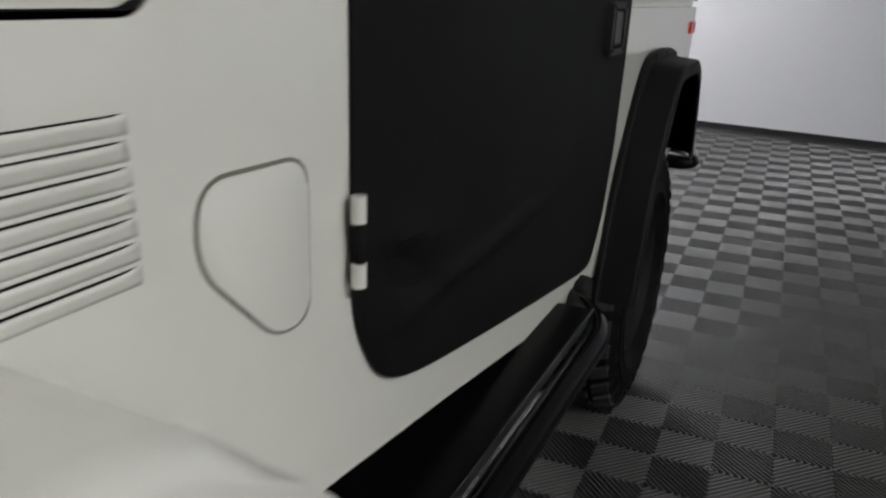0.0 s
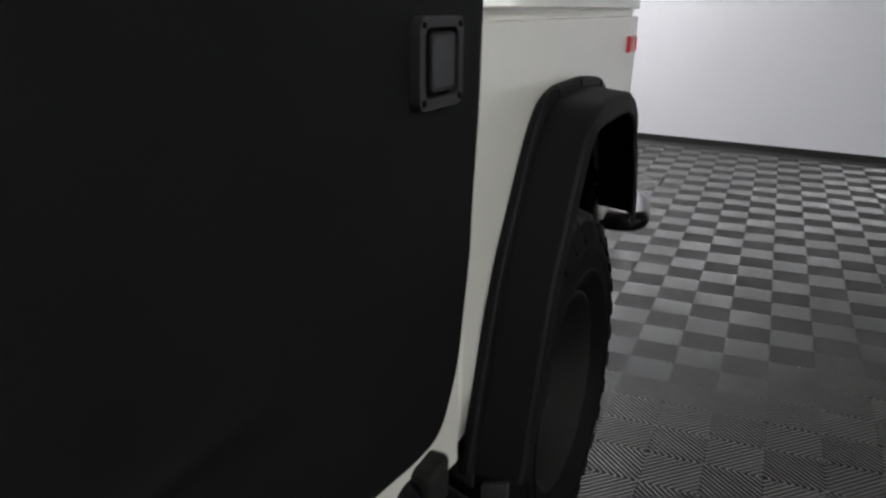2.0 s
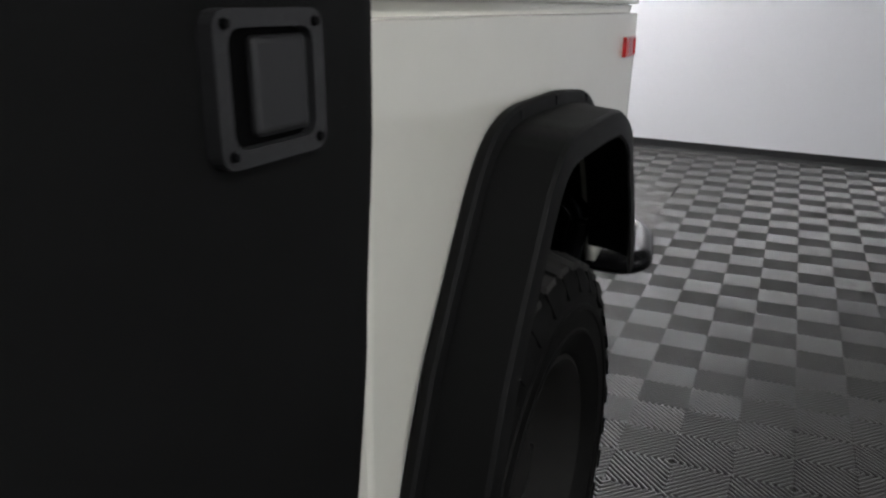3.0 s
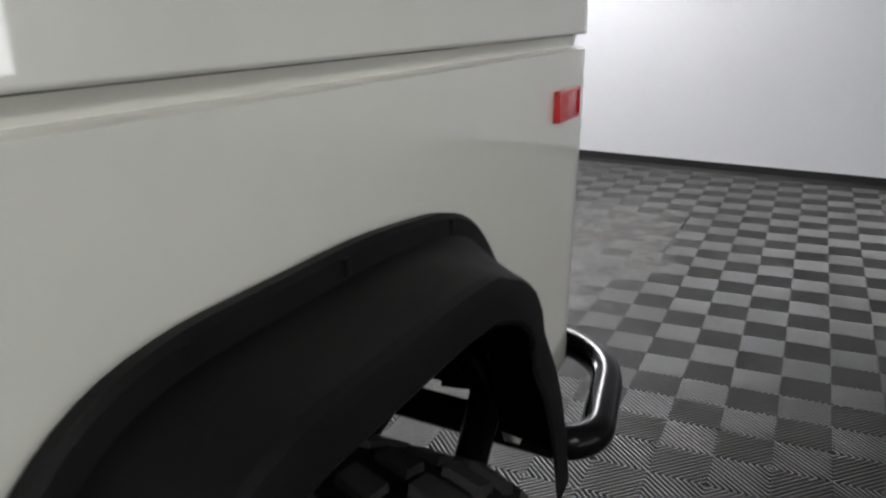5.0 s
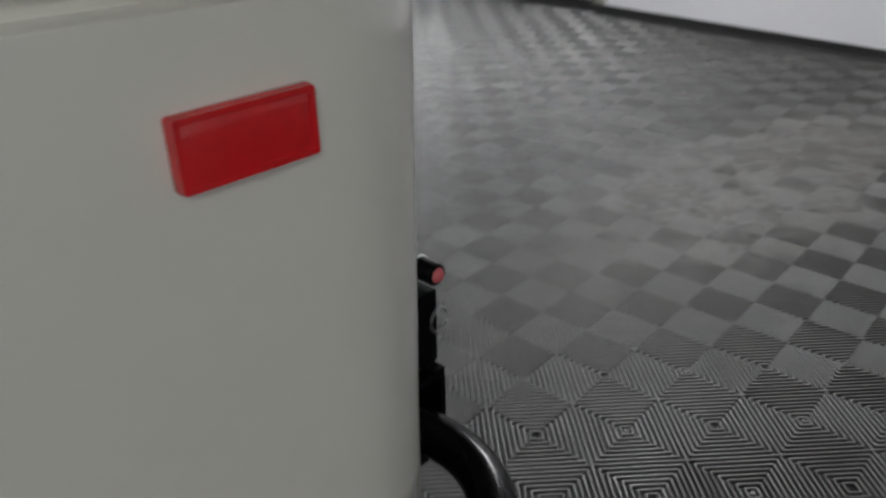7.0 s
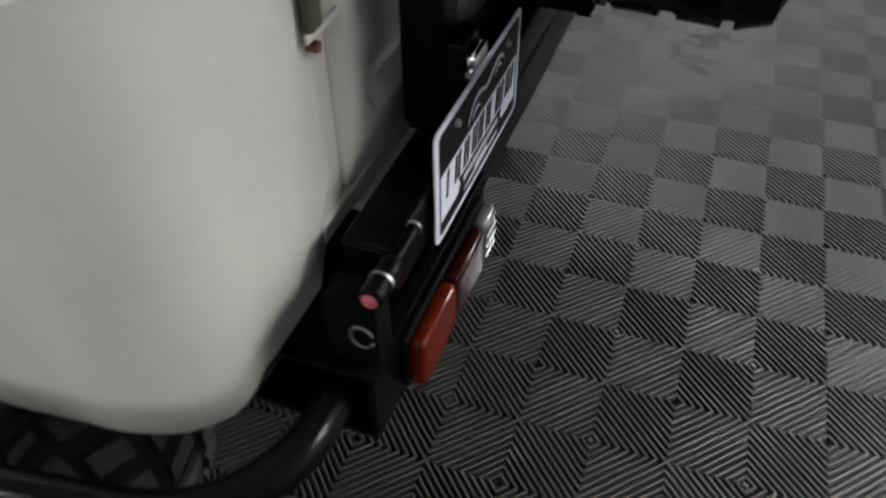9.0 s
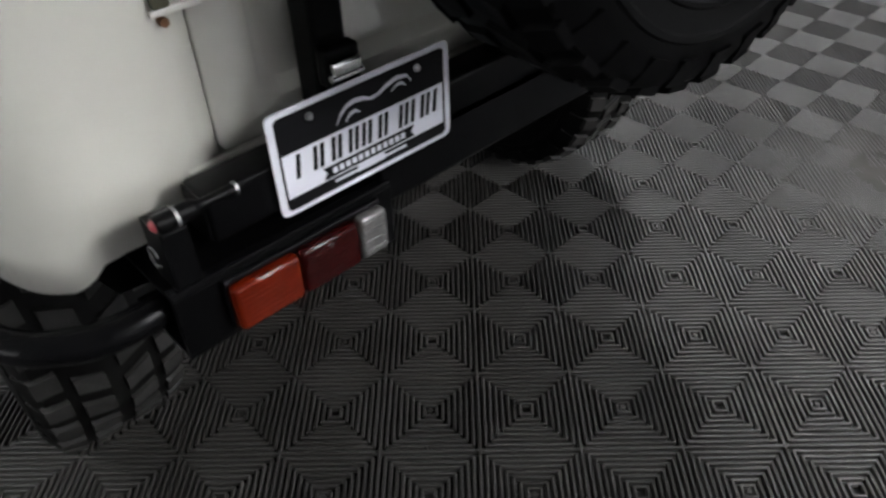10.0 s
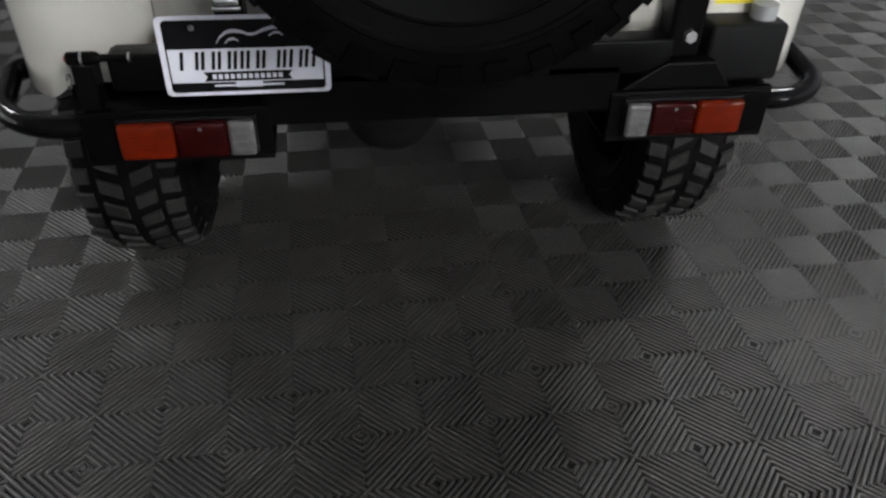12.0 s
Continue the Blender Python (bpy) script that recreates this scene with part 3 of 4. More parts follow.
# paddle latch
def latch():
    f = SIDE + 0.033
    yc, zc, w, h = -1.323, 1.139, 0.054, 0.047
    out = round_outline([(yc - w, zc - h), (yc + w, zc - h), (yc + w, zc + h), (yc - w, zc + h)], 0.014, 5)
    inn = round_outline([(yc - w + 0.012, zc - h + 0.011), (yc + w - 0.012, zc - h + 0.011), (yc + w - 0.012, zc + h - 0.011), (yc - w + 0.012, zc + h - 0.011)], 0.013, 5)
    part("latch_frame", ring(out, inn, "x", f - 0.004, f + 0.008), surface("grained_black_plastic", (0.024, 0.024, 0.0255), 0.5, 0, 0.25, 200, 8, 0.4, 700, spec=0.25), door, "black latch surround with four screws")
    part("latch_pocket", box(f - 0.0035, f - 0.001, yc - w + 0.008, yc + w - 0.008, zc - h + 0.008, zc + h - 0.008), M_SPARE, door, "dark latch pocket")
    part("latch_paddle", box(f - 0.001, f + 0.005, yc - 0.017, yc + w - 0.0135, zc - h + 0.016, zc + h - 0.016, 0.005, 3), surface("satin_black", (0.026, 0.026, 0.0275), 0.35, spec=0.3), door, "satin black latch paddle")
    for sy in (-1, 1):
        for sz in (-1, 1):
            bm = bmesh.new()
            p = (yc + sy * (w - 0.0095), zc + sz * (h - 0.0085))
            add_cyl(bm, (f + 0.007, *p), (f + 0.0105, *p), 0.0042, 12, 0.003)
            part("screw", bm, M_STEEL, door, smooth=True)


latch()


# fender flares
def flare(sgn):
    pts = rounded([(0, y, z) for y, z in ARCH], 0.04, 3)
    c = Vector((0, -0.70, 0.55))
    prof = [(-0.001, 0.006), (0.004, 0.0), (0.014, -0.001), (0.018, 0.003), (0.020, 0.0175), (0.050, 0.0205), (0.0885, 0.0245), (0.0940, 0.0275), (0.0955, 0.0325),
            (0.0955, 0.0590), (0.0925, 0.0635), (0.076, 0.058), (0.03, 0.048), (-0.001, 0.043)]
    cols = []
    for i, p in enumerate(pts):
        d = (pts[min(i + 1, len(pts) - 1)] - pts[max(i - 1, 0)]).normalized()
        n = Vector((0, -d.z, d.y))
        if n.dot(c - p) < 0:
            n = -n
        w = 0.055 * lerp(p.y, [-0.60, -0.44], [0.0, 1.0])
        shift = [v + w * (max(0.0, u - 0.02) / 0.075 if k < 11 else 0.0) for k, (u, v) in enumerate(prof)]
        cols.append([(sgn * (SIDE + lean(p.z) + u), p.y + n.y * v, p.z + n.z * v) for (u, _), v in zip(prof, shift)])
    bm = strip_mesh(cols)
    bmesh.ops.holes_fill(bm, edges=[e for e in bm.edges if e.is_boundary], sides=20)
    ob = part("fender_flare", bm, M_RUBBER, car, "black rubber fender flare", smooth=True)
    ob.data.set_sharp_from_angle(angle=radians(22))
    for y in (-0.83, -0.69, -0.535):
        z = lerp(y, [p.y for p in pts], [p.z for p in pts])
        x = SIDE + lean(z) + 0.0175
        part("slot", box(*sorted((sgn * x, sgn * (x + 0.0035))), y - 0.0035, y + 0.0035, z - 0.0165, z - 0.003, 0.001), M_PLATEK, ob)
    return ob


for sgn in (1, -1):
    flare(sgn)


# wheels
def wheel_parts(parent, name="wheel", tyre_mat=M_TYRE, tread_mat=M_TREAD):
    """A wheel about its own x axis at the origin: tyre with tread blocks, black steel rim."""
    w = new(name)
    w.parent = parent
    prof = [(-0.10, 0.215), (-0.125, 0.235), (-0.1365, 0.262), (-0.1395, 0.265), (-0.1395, 0.270), (-0.137, 0.273), (-0.138, 0.302), (-0.1412, 0.305), (-0.1412, 0.313), (-0.138, 0.316), (-0.132, 0.355), (-0.118, 0.378), (-0.09, 0.388), (-0.04, 0.391),
            (0.04, 0.391), (0.09, 0.388), (0.118, 0.378), (0.132, 0.355), (0.138, 0.316), (0.1412, 0.313), (0.1412, 0.305), (0.138, 0.302), (0.137, 0.273), (0.1395, 0.270), (0.1395, 0.265), (0.1365, 0.262), (0.125, 0.235), (0.10, 0.215)]
    n = 72
    cols = [[(x, r * math.cos(2 * math.pi * k / n), r * math.sin(2 * math.pi * k / n)) for x, r in prof] for k in range(n + 1)]
    bm = strip_mesh(cols)
    bmesh.ops.remove_doubles(bm, verts=bm.verts, dist=1e-5)
    part("tyre", bm, tyre_mat, w, "black mud-terrain tyre", smooth=True)
    bm = bmesh.new()
    for k in range(34):
        for row, (x0, x1, lean, half) in enumerate(((-0.126, -0.084, 0.25, 0.022), (-0.066, -0.014, -0.45, 0.021), (0.014, 0.066, 0.45, 0.021), (0.084, 0.126, -0.25, 0.022))):
            a = 2 * math.pi * (k + (0.5 if row % 2 else 0.0)) / 34
            edge = row in (0, 3)
            verts = []
            for top in (0, 1):
                for x, s in ((x0, -1), (x1, -1), (x1, 1), (x0, 1)):
                    outer = abs(x) > 0.12
                    r = (0.372 if outer else 0.386) + (0.013 if top else 0.0)
                    ang = a + (s * (half - 0.003 * top) + lean * (x - (x0 + x1) / 2) * (0.6 if edge else 1.0)) / 0.39
                    verts.append(bm.verts.new((x * (0.985 if top else 1.0), r * math.cos(ang), r * math.sin(ang))))
            for q in ((0, 1, 2, 3), (4, 5, 6, 7), (0, 1, 5, 4), (1, 2, 6, 5), (2, 3, 7, 6), (3, 0, 4, 7)):
                bm.faces.new([verts[i] for i in q])
    tagged(part("tread", bm, tread_mat, w), "dusty blocky tread lugs", kind="stuff")
    bm = bmesh.new()
    for k in range(30):
        for sx in (-1, 1):
            a = 2 * math.pi * (k + (0.5 if sx > 0 else 0.0)) / 30
            verts = []
            for top in (0, 1):
                for r, s in ((0.335, -1), (0.376, -1), (0.376, 1), (0.335, 1)):
                    x = lerp(r, [0.32, 0.355, 0.378], [0.138, 0.132, 0.118]) + (0.006 if top else -0.004)
                    ang = a + s * (0.022 - 0.003 * top) / 0.36
                    verts.append(bm.verts.new((sx * x, r * math.cos(ang), r * math.sin(ang))))
            for q in ((0, 1, 2, 3), (4, 5, 6, 7), (0, 1, 5, 4), (1, 2, 6, 5), (2, 3, 7, 6), (3, 0, 4, 7)):
                bm.faces.new([verts[i] for i in q])
    tagged(part("shoulder_band", bm, tyre_mat, w), "black lugged tyre shoulder", kind="stuff")
    prof = [(0.10, 0.214), (0.115, 0.222), (0.118, 0.214), (0.10, 0.20), (0.05, 0.19), (0.02, 0.17), (0.045, 0.12), (0.05, 0.07), (0.07, 0.06), (0.075, 0.0)]
    cols = [[(x, r * math.cos(2 * math.pi * k / 48), r * math.sin(2 * math.pi * k / 48)) for x, r in prof] for k in range(49)]
    bm = strip_mesh(cols)
    bmesh.ops.remove_doubles(bm, verts=bm.verts, dist=1e-5)
    part("rim", bm, M_UNDER, w, "black steel rim", smooth=True)
    cols = [[(x, 0.213 * math.cos(2 * math.pi * k / 48), 0.213 * math.sin(2 * math.pi * k / 48)) for x in (-0.11, 0.105)] for k in range(49)]
    part("rim_barrel", strip_mesh(cols), M_UNDER, w, smooth=True)
    for k in range(6):
        a = math.pi * k / 3
        bm2 = bmesh.new()
        add_cyl(bm2, (0.04, 0.07 * math.cos(a), 0.07 * math.sin(a)), (0.068, 0.07 * math.cos(a), 0.07 * math.sin(a)), 0.011, 6)
        part("lug_nut", bm2, M_STEEL, w)
    return w


WHEEL = wheel_parts(car)
WHEEL.matrix_basis = pose(0.742, AXLE_Y, AXLE_Z, 7, 0, 0)


def wheel_copy(m):
    made = {}
    for o in (WHEEL, *WHEEL.children_recursive):
        made[o] = o.copy()
        scene.collection.objects.link(made[o])
        made[o].parent = made.get(o.parent, car)
    made[WHEEL].matrix_basis = m
    return made[WHEEL]


wheel_copy(pose(-0.742, AXLE_Y, AXLE_Z, 20, 0, 180))
wheel_copy(pose(0.742, -3.05, AXLE_Z, 33, 0, 0))
wheel_copy(pose(-0.742, -3.05, AXLE_Z, 50, 0, 180))
spare = wheel_parts(car, "spare_wheel", M_SPARE, M_SPARE)
spare.matrix_basis = pose(0.036, 0.285, 1.267, 11, 0, 87) @ Matrix.Scale(0.962, 4)
tagged(spare, "black mud-terrain spare wheel on the rear carrier")

# axle, springs, shocks and chassis rails
bm = bmesh.new()
add_cyl(bm, (-0.66, AXLE_Y, AXLE_Z), (0.66, AXLE_Y, AXLE_Z), 0.045, 20)
part("rear_axle", bm, M_UNDER, car, "black rear axle tube", smooth=True)
bm = bmesh.new()
bmesh.ops.create_icosphere(bm, subdivisions=3, radius=0.15, matrix=Matrix.Translation((0.05, AXLE_Y, AXLE_Z)))
part("differential", bm, M_UNDER, car, "black differential housing", smooth=True)
for sgn in (1, -1):
    part("chassis_rail", box(*sorted((sgn * 0.36, sgn * 0.44)), -3.6, -0.02, 0.60, 0.72, 0.006), M_UNDER, car, "black chassis rail")
    bm = bmesh.new()
    for k in range(4):
        L = 0.55 - 0.1 * k
        pts = [(sgn * 0.50, AXLE_Y + L * s, 0.47 - 0.012 * k + 0.09 * (s * L / 0.55) ** 2) for s in np.linspace(-1, 1, 13)]
        cols = [[(p[0] - 0.03, p[1], p[2]), (p[0] + 0.03, p[1], p[2]), (p[0] + 0.03, p[1], p[2] + 0.009), (p[0] - 0.03, p[1], p[2] + 0.009), (p[0] - 0.03, p[1], p[2])] for p in pts]
        b2 = strip_mesh(cols)
        me = bpy.data.meshes.new("tmp")
        b2.to_mesh(me)
        b2.free()
        bm.from_mesh(me)
        bpy.data.meshes.remove(me)
    part("leaf_spring", bm, M_UNDER, car, "black leaf spring pack")
    bm = bmesh.new()
    add_cyl(bm, (sgn * 0.60, AXLE_Y + 0.06, 0.44), (sgn * 0.54, AXLE_Y + 0.16, 0.68), 0.016, 14)
    add_cyl(bm, (sgn * 0.57, AXLE_Y + 0.11, 0.56), (sgn * 0.535, AXLE_Y + 0.17, 0.72), 0.028, 18)
    part("shock_absorber", bm, M_STEEL, car, "black shock absorber", smooth=True)
    bm = box(*sorted((sgn * 0.811, sgn * 0.818)), -0.31, -0.16, 0.745, 0.925, 0.002)
    add_box(bm, *sorted((sgn * 0.52, sgn * 0.80)), -0.165, -0.155, 0.74, 0.925, 0.002)
    part("corner_liner", bm, M_UNDER, car, "dark inside of the rear corner")
    part("wheel_well", box(*sorted((sgn * 0.45, sgn * 0.55)), -1.12, -0.32, 0.66, 1.0, 0.02), M_UNDER, car, "dark inner wheel well")
part("filler_pipe", tube([(0.60, -0.34, 0.875), (0.775, -0.35, 0.856), (0.826, -0.35, 0.815), (0.80, -0.35, 0.70)], 0.021, 0.045), M_GLOSS, car, "gloss black filler pipe inside the wheel arch", smooth=True)
# Unseen underbody parts added to block light passing beneath the car.
bm = bmesh.new()
add_cyl(bm, (0.0, -3.0, 0.55), (0.0, -2.1, 0.53), 0.17, 20, 0.13)
add_box(bm, -0.22, 0.18, -2.2, -1.75, 0.40, 0.62, 0.03)
add_cyl(bm, (0.05, -1.75, 0.50), (0.05, AXLE_Y, AXLE_Z + 0.02), 0.03, 16)
part("drivetrain", bm, M_UNDER, car, "unseen gearbox and propeller shaft, added to block light", smooth=True)
bm = bmesh.new()
add_cyl(bm, (-0.66, -3.05, AXLE_Z), (0.66, -3.05, AXLE_Z), 0.05, 20)
part("front_axle", bm, M_UNDER, car, "unseen black front axle tube, added to block light", smooth=True)
part("fuel_tank", box(-0.32, 0.32, -1.5, -0.9, 0.52, 0.72, 0.03), M_UNDER, car, "unseen dark underbody tank, added to block light")
pan = box(-0.8, 0.8, -2.4, -1.16, 0.72, 0.79, 0.01)
add_box(pan, -0.5, 0.5, -1.155, -0.17, 0.72, 0.79, 0.01)
part("floor_pan", pan, M_UNDER, car, "dark body floor seen from beneath")

# rock slider
bm = tube([(0.80, -2.42, 0.60), (0.944, -2.30, 0.60), (0.944, -1.44, 0.594), (0.80, -1.29, 0.59)], 0.0235, 0.10)
slider = part("rock_slider", bm, M_GLOSS, car, "gloss black tubular rock slider", smooth=True)
part("step_plate", box(0.66, 0.912, -2.6, -1.425, 0.604, 0.618, 0.004), M_STEEL, slider, "black textured step plate")
part("step_edge", box(0.9124, 0.9138, -2.6, -1.427, 0.600, 0.6190, 0.0005), M_ZINC, slider, "thin bright strip along the plate edge")
part("slider_bracket", box(0.79, 0.87, -1.32, -1.25, 0.55, 0.622, 0.012), M_UNDER, slider, "black slider bracket")

# side reflectors: a moulded lens with a raised rim
def side_reflector(sgn):
    x0, y0, y1, z0, z1 = SIDE + 0.008, -0.2355, -0.157, 1.0905, 1.1275
    a, b = sorted((sgn * x0, sgn * (x0 + 0.0085)))
    lens = part("side_reflector", box(a, b, y0, y1, z0, z1, 0.0025, 3), M_REDLENS, car, "red rectangular side reflector", smooth=True)
    rim = [round_outline([(y0 + d, z0 + d), (y1 - d, z0 + d), (y1 - d, z1 - d), (y0 + d, z1 - d)], 0.0022, 3) for d in (0.0006, 0.0040)]
    part("rim", ring(*rim, "x", *sorted((sgn * (x0 + 0.0075), sgn * (x0 + 0.0095)))), M_REDLENS, lens)


for sgn in (1, -1):
    side_reflector(sgn)


# rear doors
def rear_door(x0, x1):
    """A pressed door: flat border, sloped step, recessed centre."""
    bm = bmesh.new()
    zb, zt, y = 0.838, 1.70, 0.004
    rings = [(0.0, y), (0.066, y), (0.074, y - 0.005), (0.088, y - 0.026), (0.10, y - 0.030)]
    loops = []
    for d, yy in rings:
        o = round_outline([(x0 + d, zb + d * 0.68), (x1 - d, zb + d * 0.68), (x1 - d, zt - d), (x0 + d, zt - d)], 0.012 if d < 0.01 else 0.04, 6)
        loops.append([bm.verts.new((u, yy, v)) for u, v in o])
    for a, b in zip(loops, loops[1:]):
        for i in range(len(a)):
            j = (i + 1) % len(a)
            bm.faces.new((a[i], a[j], b[j], b[i]))
    bm.faces.new(loops[-1])
    ob = part("rear_door", bm, M_PAINT, car, "beige pressed-steel rear door", smooth=True)
    return solid(ob, 0.02)


rear_door(0.003, 0.5448)
rear_door(-0.5448, -0.003)
# Dark strips set behind the door seams to deepen their shade.
for sgn in (1, -1):
    part("door_gap", box(*sorted((sgn * 0.540, sgn * 0.556)), -0.034, -0.021, 0.84, 1.70), M_UNDER, car, "dark strip standing in for shade in the rear door gap")
part("rear_sill", box(-0.60, 0.60, -0.06, 0.002, 0.80, 0.832, 0.006), M_PAINT, car, "beige rear sill")
part("sill_lip", box(-0.52, 0.52, -0.012, 0.011, 0.786, 0.7965, 0.002), M_PAINT, car, "folded beige lip under the rear doors")
# Olive colour carries the shade of the recess by the hinge.
M_OLIVE = surface("aged_olive_rubber", (0.075, 0.072, 0.045), 0.6, 0, 0.2, 60, 8)
hg = part("rear_hinge", box(0.5665, 0.5885, 0.0015, 0.014, 1.045, 1.18, 0.004, 3), M_OLIVE, car, "dark olive strip coloured as the shaded recess beside the rear door", smooth=True)
part("hinge_leaf", box(0.528, 0.592, 0.0045, 0.010, 1.036, 1.0445, 0.002, 3), M_PAINT, hg, "beige hinge leaf", smooth=True)
bm = bmesh.new()
add_cyl(bm, (0.578, 0.001, 1.029), (0.578, 0.012, 1.029), 0.0062, 6)
part("bolt", bm, surface("rusty_steel", (0.22, 0.11, 0.06), 0.5, 0.6, 0.3, 80, 20), hg, "rusty hinge bolt")
bm = bmesh.new()
add_cyl(bm, (0.468, -0.031, 0.902), (0.468, -0.020, 0.902), 0.004, 10)
part("bolt", bm, M_CHROME, car, "small bright door screw")

# rear bumper
bumper = part("rear_bumper", box(-0.36, 0.36, -0.03, 0.092, 0.692, 0.80, 0.008), M_STEEL, car, "black plate-steel rear bumper")
for sgn in (1, -1):
    x0, x1 = sorted((sgn * 0.345, sgn * 0.70))
    part("top_plate", box(x0, x1, -0.125, 0.0965, 0.7275, 0.735, 0.0015), M_STEEL, bumper)
    part("back_plate", box(x0, x1, 0.089, 0.097, 0.633, 0.727, 0.001), M_STEEL, bumper)
    part("bottom_plate", box(x0, x1, -0.06, 0.0965, 0.625, 0.6325, 0.001), M_STEEL, bumper)
    part("inner_web", box(*sorted((sgn * 0.62, sgn * 0.628)), -0.06, 0.0885, 0.633, 0.727), M_STEEL, bumper)
    part("top_lip", box(x0, x1, 0.080, 0.0965, 0.7355, 0.7385, 0.001), M_GLOSS, bumper)
    part("gusset", prism([(sgn * 0.64, 0.735), (sgn * 0.735, 0.76), (sgn * 0.76, 0.74), (sgn * 0.72, 0.66), (sgn * 0.64, 0.65)], "y", -0.12, -0.052), M_STEEL, bumper)
    pts = [(sgn * 0.63, 0.045, 0.685), (sgn * 0.79, 0.055, 0.69), (sgn * 0.880, -0.02, 0.69), (sgn * 0.917, -0.220, 0.69), (sgn * 0.890, -0.2565, 0.69), (sgn * 0.50, -0.238, 0.69)]
    part("corner_tube", tube(pts, 0.0235, 0.07), M_GLOSS, bumper, "gloss black corner guard tube", smooth=True)


def tail_light(sgn):
    """Amber outside, red in the middle, clear inside, in a slim housing."""
    x = lambda v: sgn * v
    z0, z1 = 0.646, 0.722
    a, b = sorted((x(0.374), x(0.634)))
    house = part("tail_light", box(a, b, 0.0975, 0.106, z0 - 0.003, z1 + 0.003, 0.003), M_PLATEK, car, "three-colour tail light set in the bumper")
    for nm, u, v, mat, lab in (("amber_lens", 0.528, 0.632, M_AMBER, "orange turn lens"), ("red_lens", 0.428, 0.5275, M_REDDARK, "dark red brake lens"), ("clear_lens", 0.376, 0.4275, M_CLEAR, "clear reverse lens")):
        a, b = sorted((x(u), x(v)))
        bm = bmesh.new()
        add_box(bm, a, b, 0.104, 0.126, z0, z1, 0.009, 4)
        lens = part(nm, bm, mat, house, lab, smooth=True)
        for k in range(0 if nm == "clear_lens" else 7):
            zz = z0 + 0.0095 + k * 0.0086
            part("lens_rib", box(a + 0.007, b - 0.007, 0.1256, 0.1268, zz, zz + 0.0035, 0.0005, 1), mat, lens)
        for k in range(4 if nm == "clear_lens" else 0):
            zz = z0 + 0.012 + k * 0.0165
            bm = bmesh.new()
            add_box(bm, a + 0.006, b - 0.006, 0.1258, 0.1275, zz, zz + 0.006, 0.0006, 1)
            part("lens_rib", bm, mat, house)
    bm = bmesh.new()
    add_cyl(bm, (x(0.478), 0.123, z1 - 0.012), (x(0.478), 0.127, z1 - 0.012), 0.0045, 12)
    part("screw", bm, M_CHROME, house)


for sgn in (1, -1):
    tail_light(sgn)

# swing arm, latch and plate
arm = part("carrier_arm", box(-0.46, 0.622, 0.034, 0.092, 0.775, 0.847, 0.006, 3), M_STEEL, car, "black square carrier arm above the bumper", smooth=True)
part("arm_cap", box(0.6225, 0.626, 0.038, 0.088, 0.779, 0.843, 0.001), M_STEEL, arm)
br = part("latch_bracket", prism([(0.652, 0.742), (0.688, 0.742), (0.688, 0.830), (0.652, 0.830)], "y", 0.045, 0.1, 0.004), M_STEEL, arm, "black latch bracket")
bm = bmesh.new()
add_cyl(bm, (0.641, 0.098, 0.846), (0.688, 0.098, 0.846), 0.0125, 20)
add_cyl(bm, (0.6415, 0.098, 0.846), (0.634, 0.098, 0.846), 0.0122, 20, 0.0085)
add_cyl(bm, (0.580, 0.098, 0.846), (0.636, 0.098, 0.846), 0.0068, 16)
add_cyl(bm, (0.688, 0.098, 0.846), (0.6905, 0.098, 0.846), 0.0122, 20, 0.0105)
pin = part("latch_pin", bm, M_STEEL, arm, "black spring latch barrel", smooth=True)
for xx, rad in ((0.664, 0.0135), (0.583, 0.0085)):
    bm = bmesh.new()
    add_cyl(bm, (xx - 0.0018, 0.098, 0.846), (xx + 0.0018, 0.098, 0.846), rad, 20)
    part("washer", bm, M_ZINC, pin)
bm = bmesh.new()
bmesh.ops.create_uvsphere(bm, u_segments=14, v_segments=10, radius=0.0088, matrix=Matrix.Translation((0.6875, 0.098, 0.846)))
part("knob", bm, M_PINK, pin, "pinkish red pull knob", smooth=True)
bm = bmesh.new()
circ = [(0.699, 0.09 + 0.012 * math.cos(a), 0.80 + 0.014 * math.sin(a)) for a in np.linspace(0.4, 5.9, 20)]
add_tube(bm, circ, 0.0018, 8)
part("pull_ring", bm, surface("dull_wire", (0.13, 0.13, 0.13), 0.4, 0.8, 0.2, 60, 8), arm, "wire pull ring", smooth=True)
post = part("carrier_post", box(0.372, 0.424, 0.018, 0.070, 0.8475, 1.55, 0.008, 3), M_STEEL, car, "black upright carrier post")
part("toggle_base", box(0.372, 0.425, 0.0705, 0.094, 0.915, 0.965, 0.004), M_STEEL, post)
bm = bmesh.new()
add_box(bm, 0.378, 0.422, 0.094, 0.106, 0.934, 0.952, 0.004, 2)
add_cyl(bm, (0.375, 0.10, 0.931), (0.425, 0.10, 0.931), 0.005, 10)
part("toggle_latch", bm, M_CHROME, post, "chrome toggle latch", smooth=True)
part("spare_mount", box(-0.06, 0.09, 0.02, 0.17, 0.8475, 1.34, 0.01), M_STEEL, car, "black spare wheel mount")

# dealer plate
plate = part("licence_plate", prism(round_outline([(0.2245, 0.767), (0.529, 0.767), (0.529, 0.9194), (0.2245, 0.9194)], 0.012, 5), "y", 0.0985, 0.1005, 0.0006, 1), M_PLATEW, car, "black and white dealer plate")
PX0, PX1, PZ0, PZ1 = 0.2245, 0.529, 0.767, 0.9194


def px(u, v):
    """Across from the plate's own left edge, and up, in parts of its width and height."""
    return PX1 - u * (PX1 - PX0), PZ0 + v * (PZ1 - PZ0)


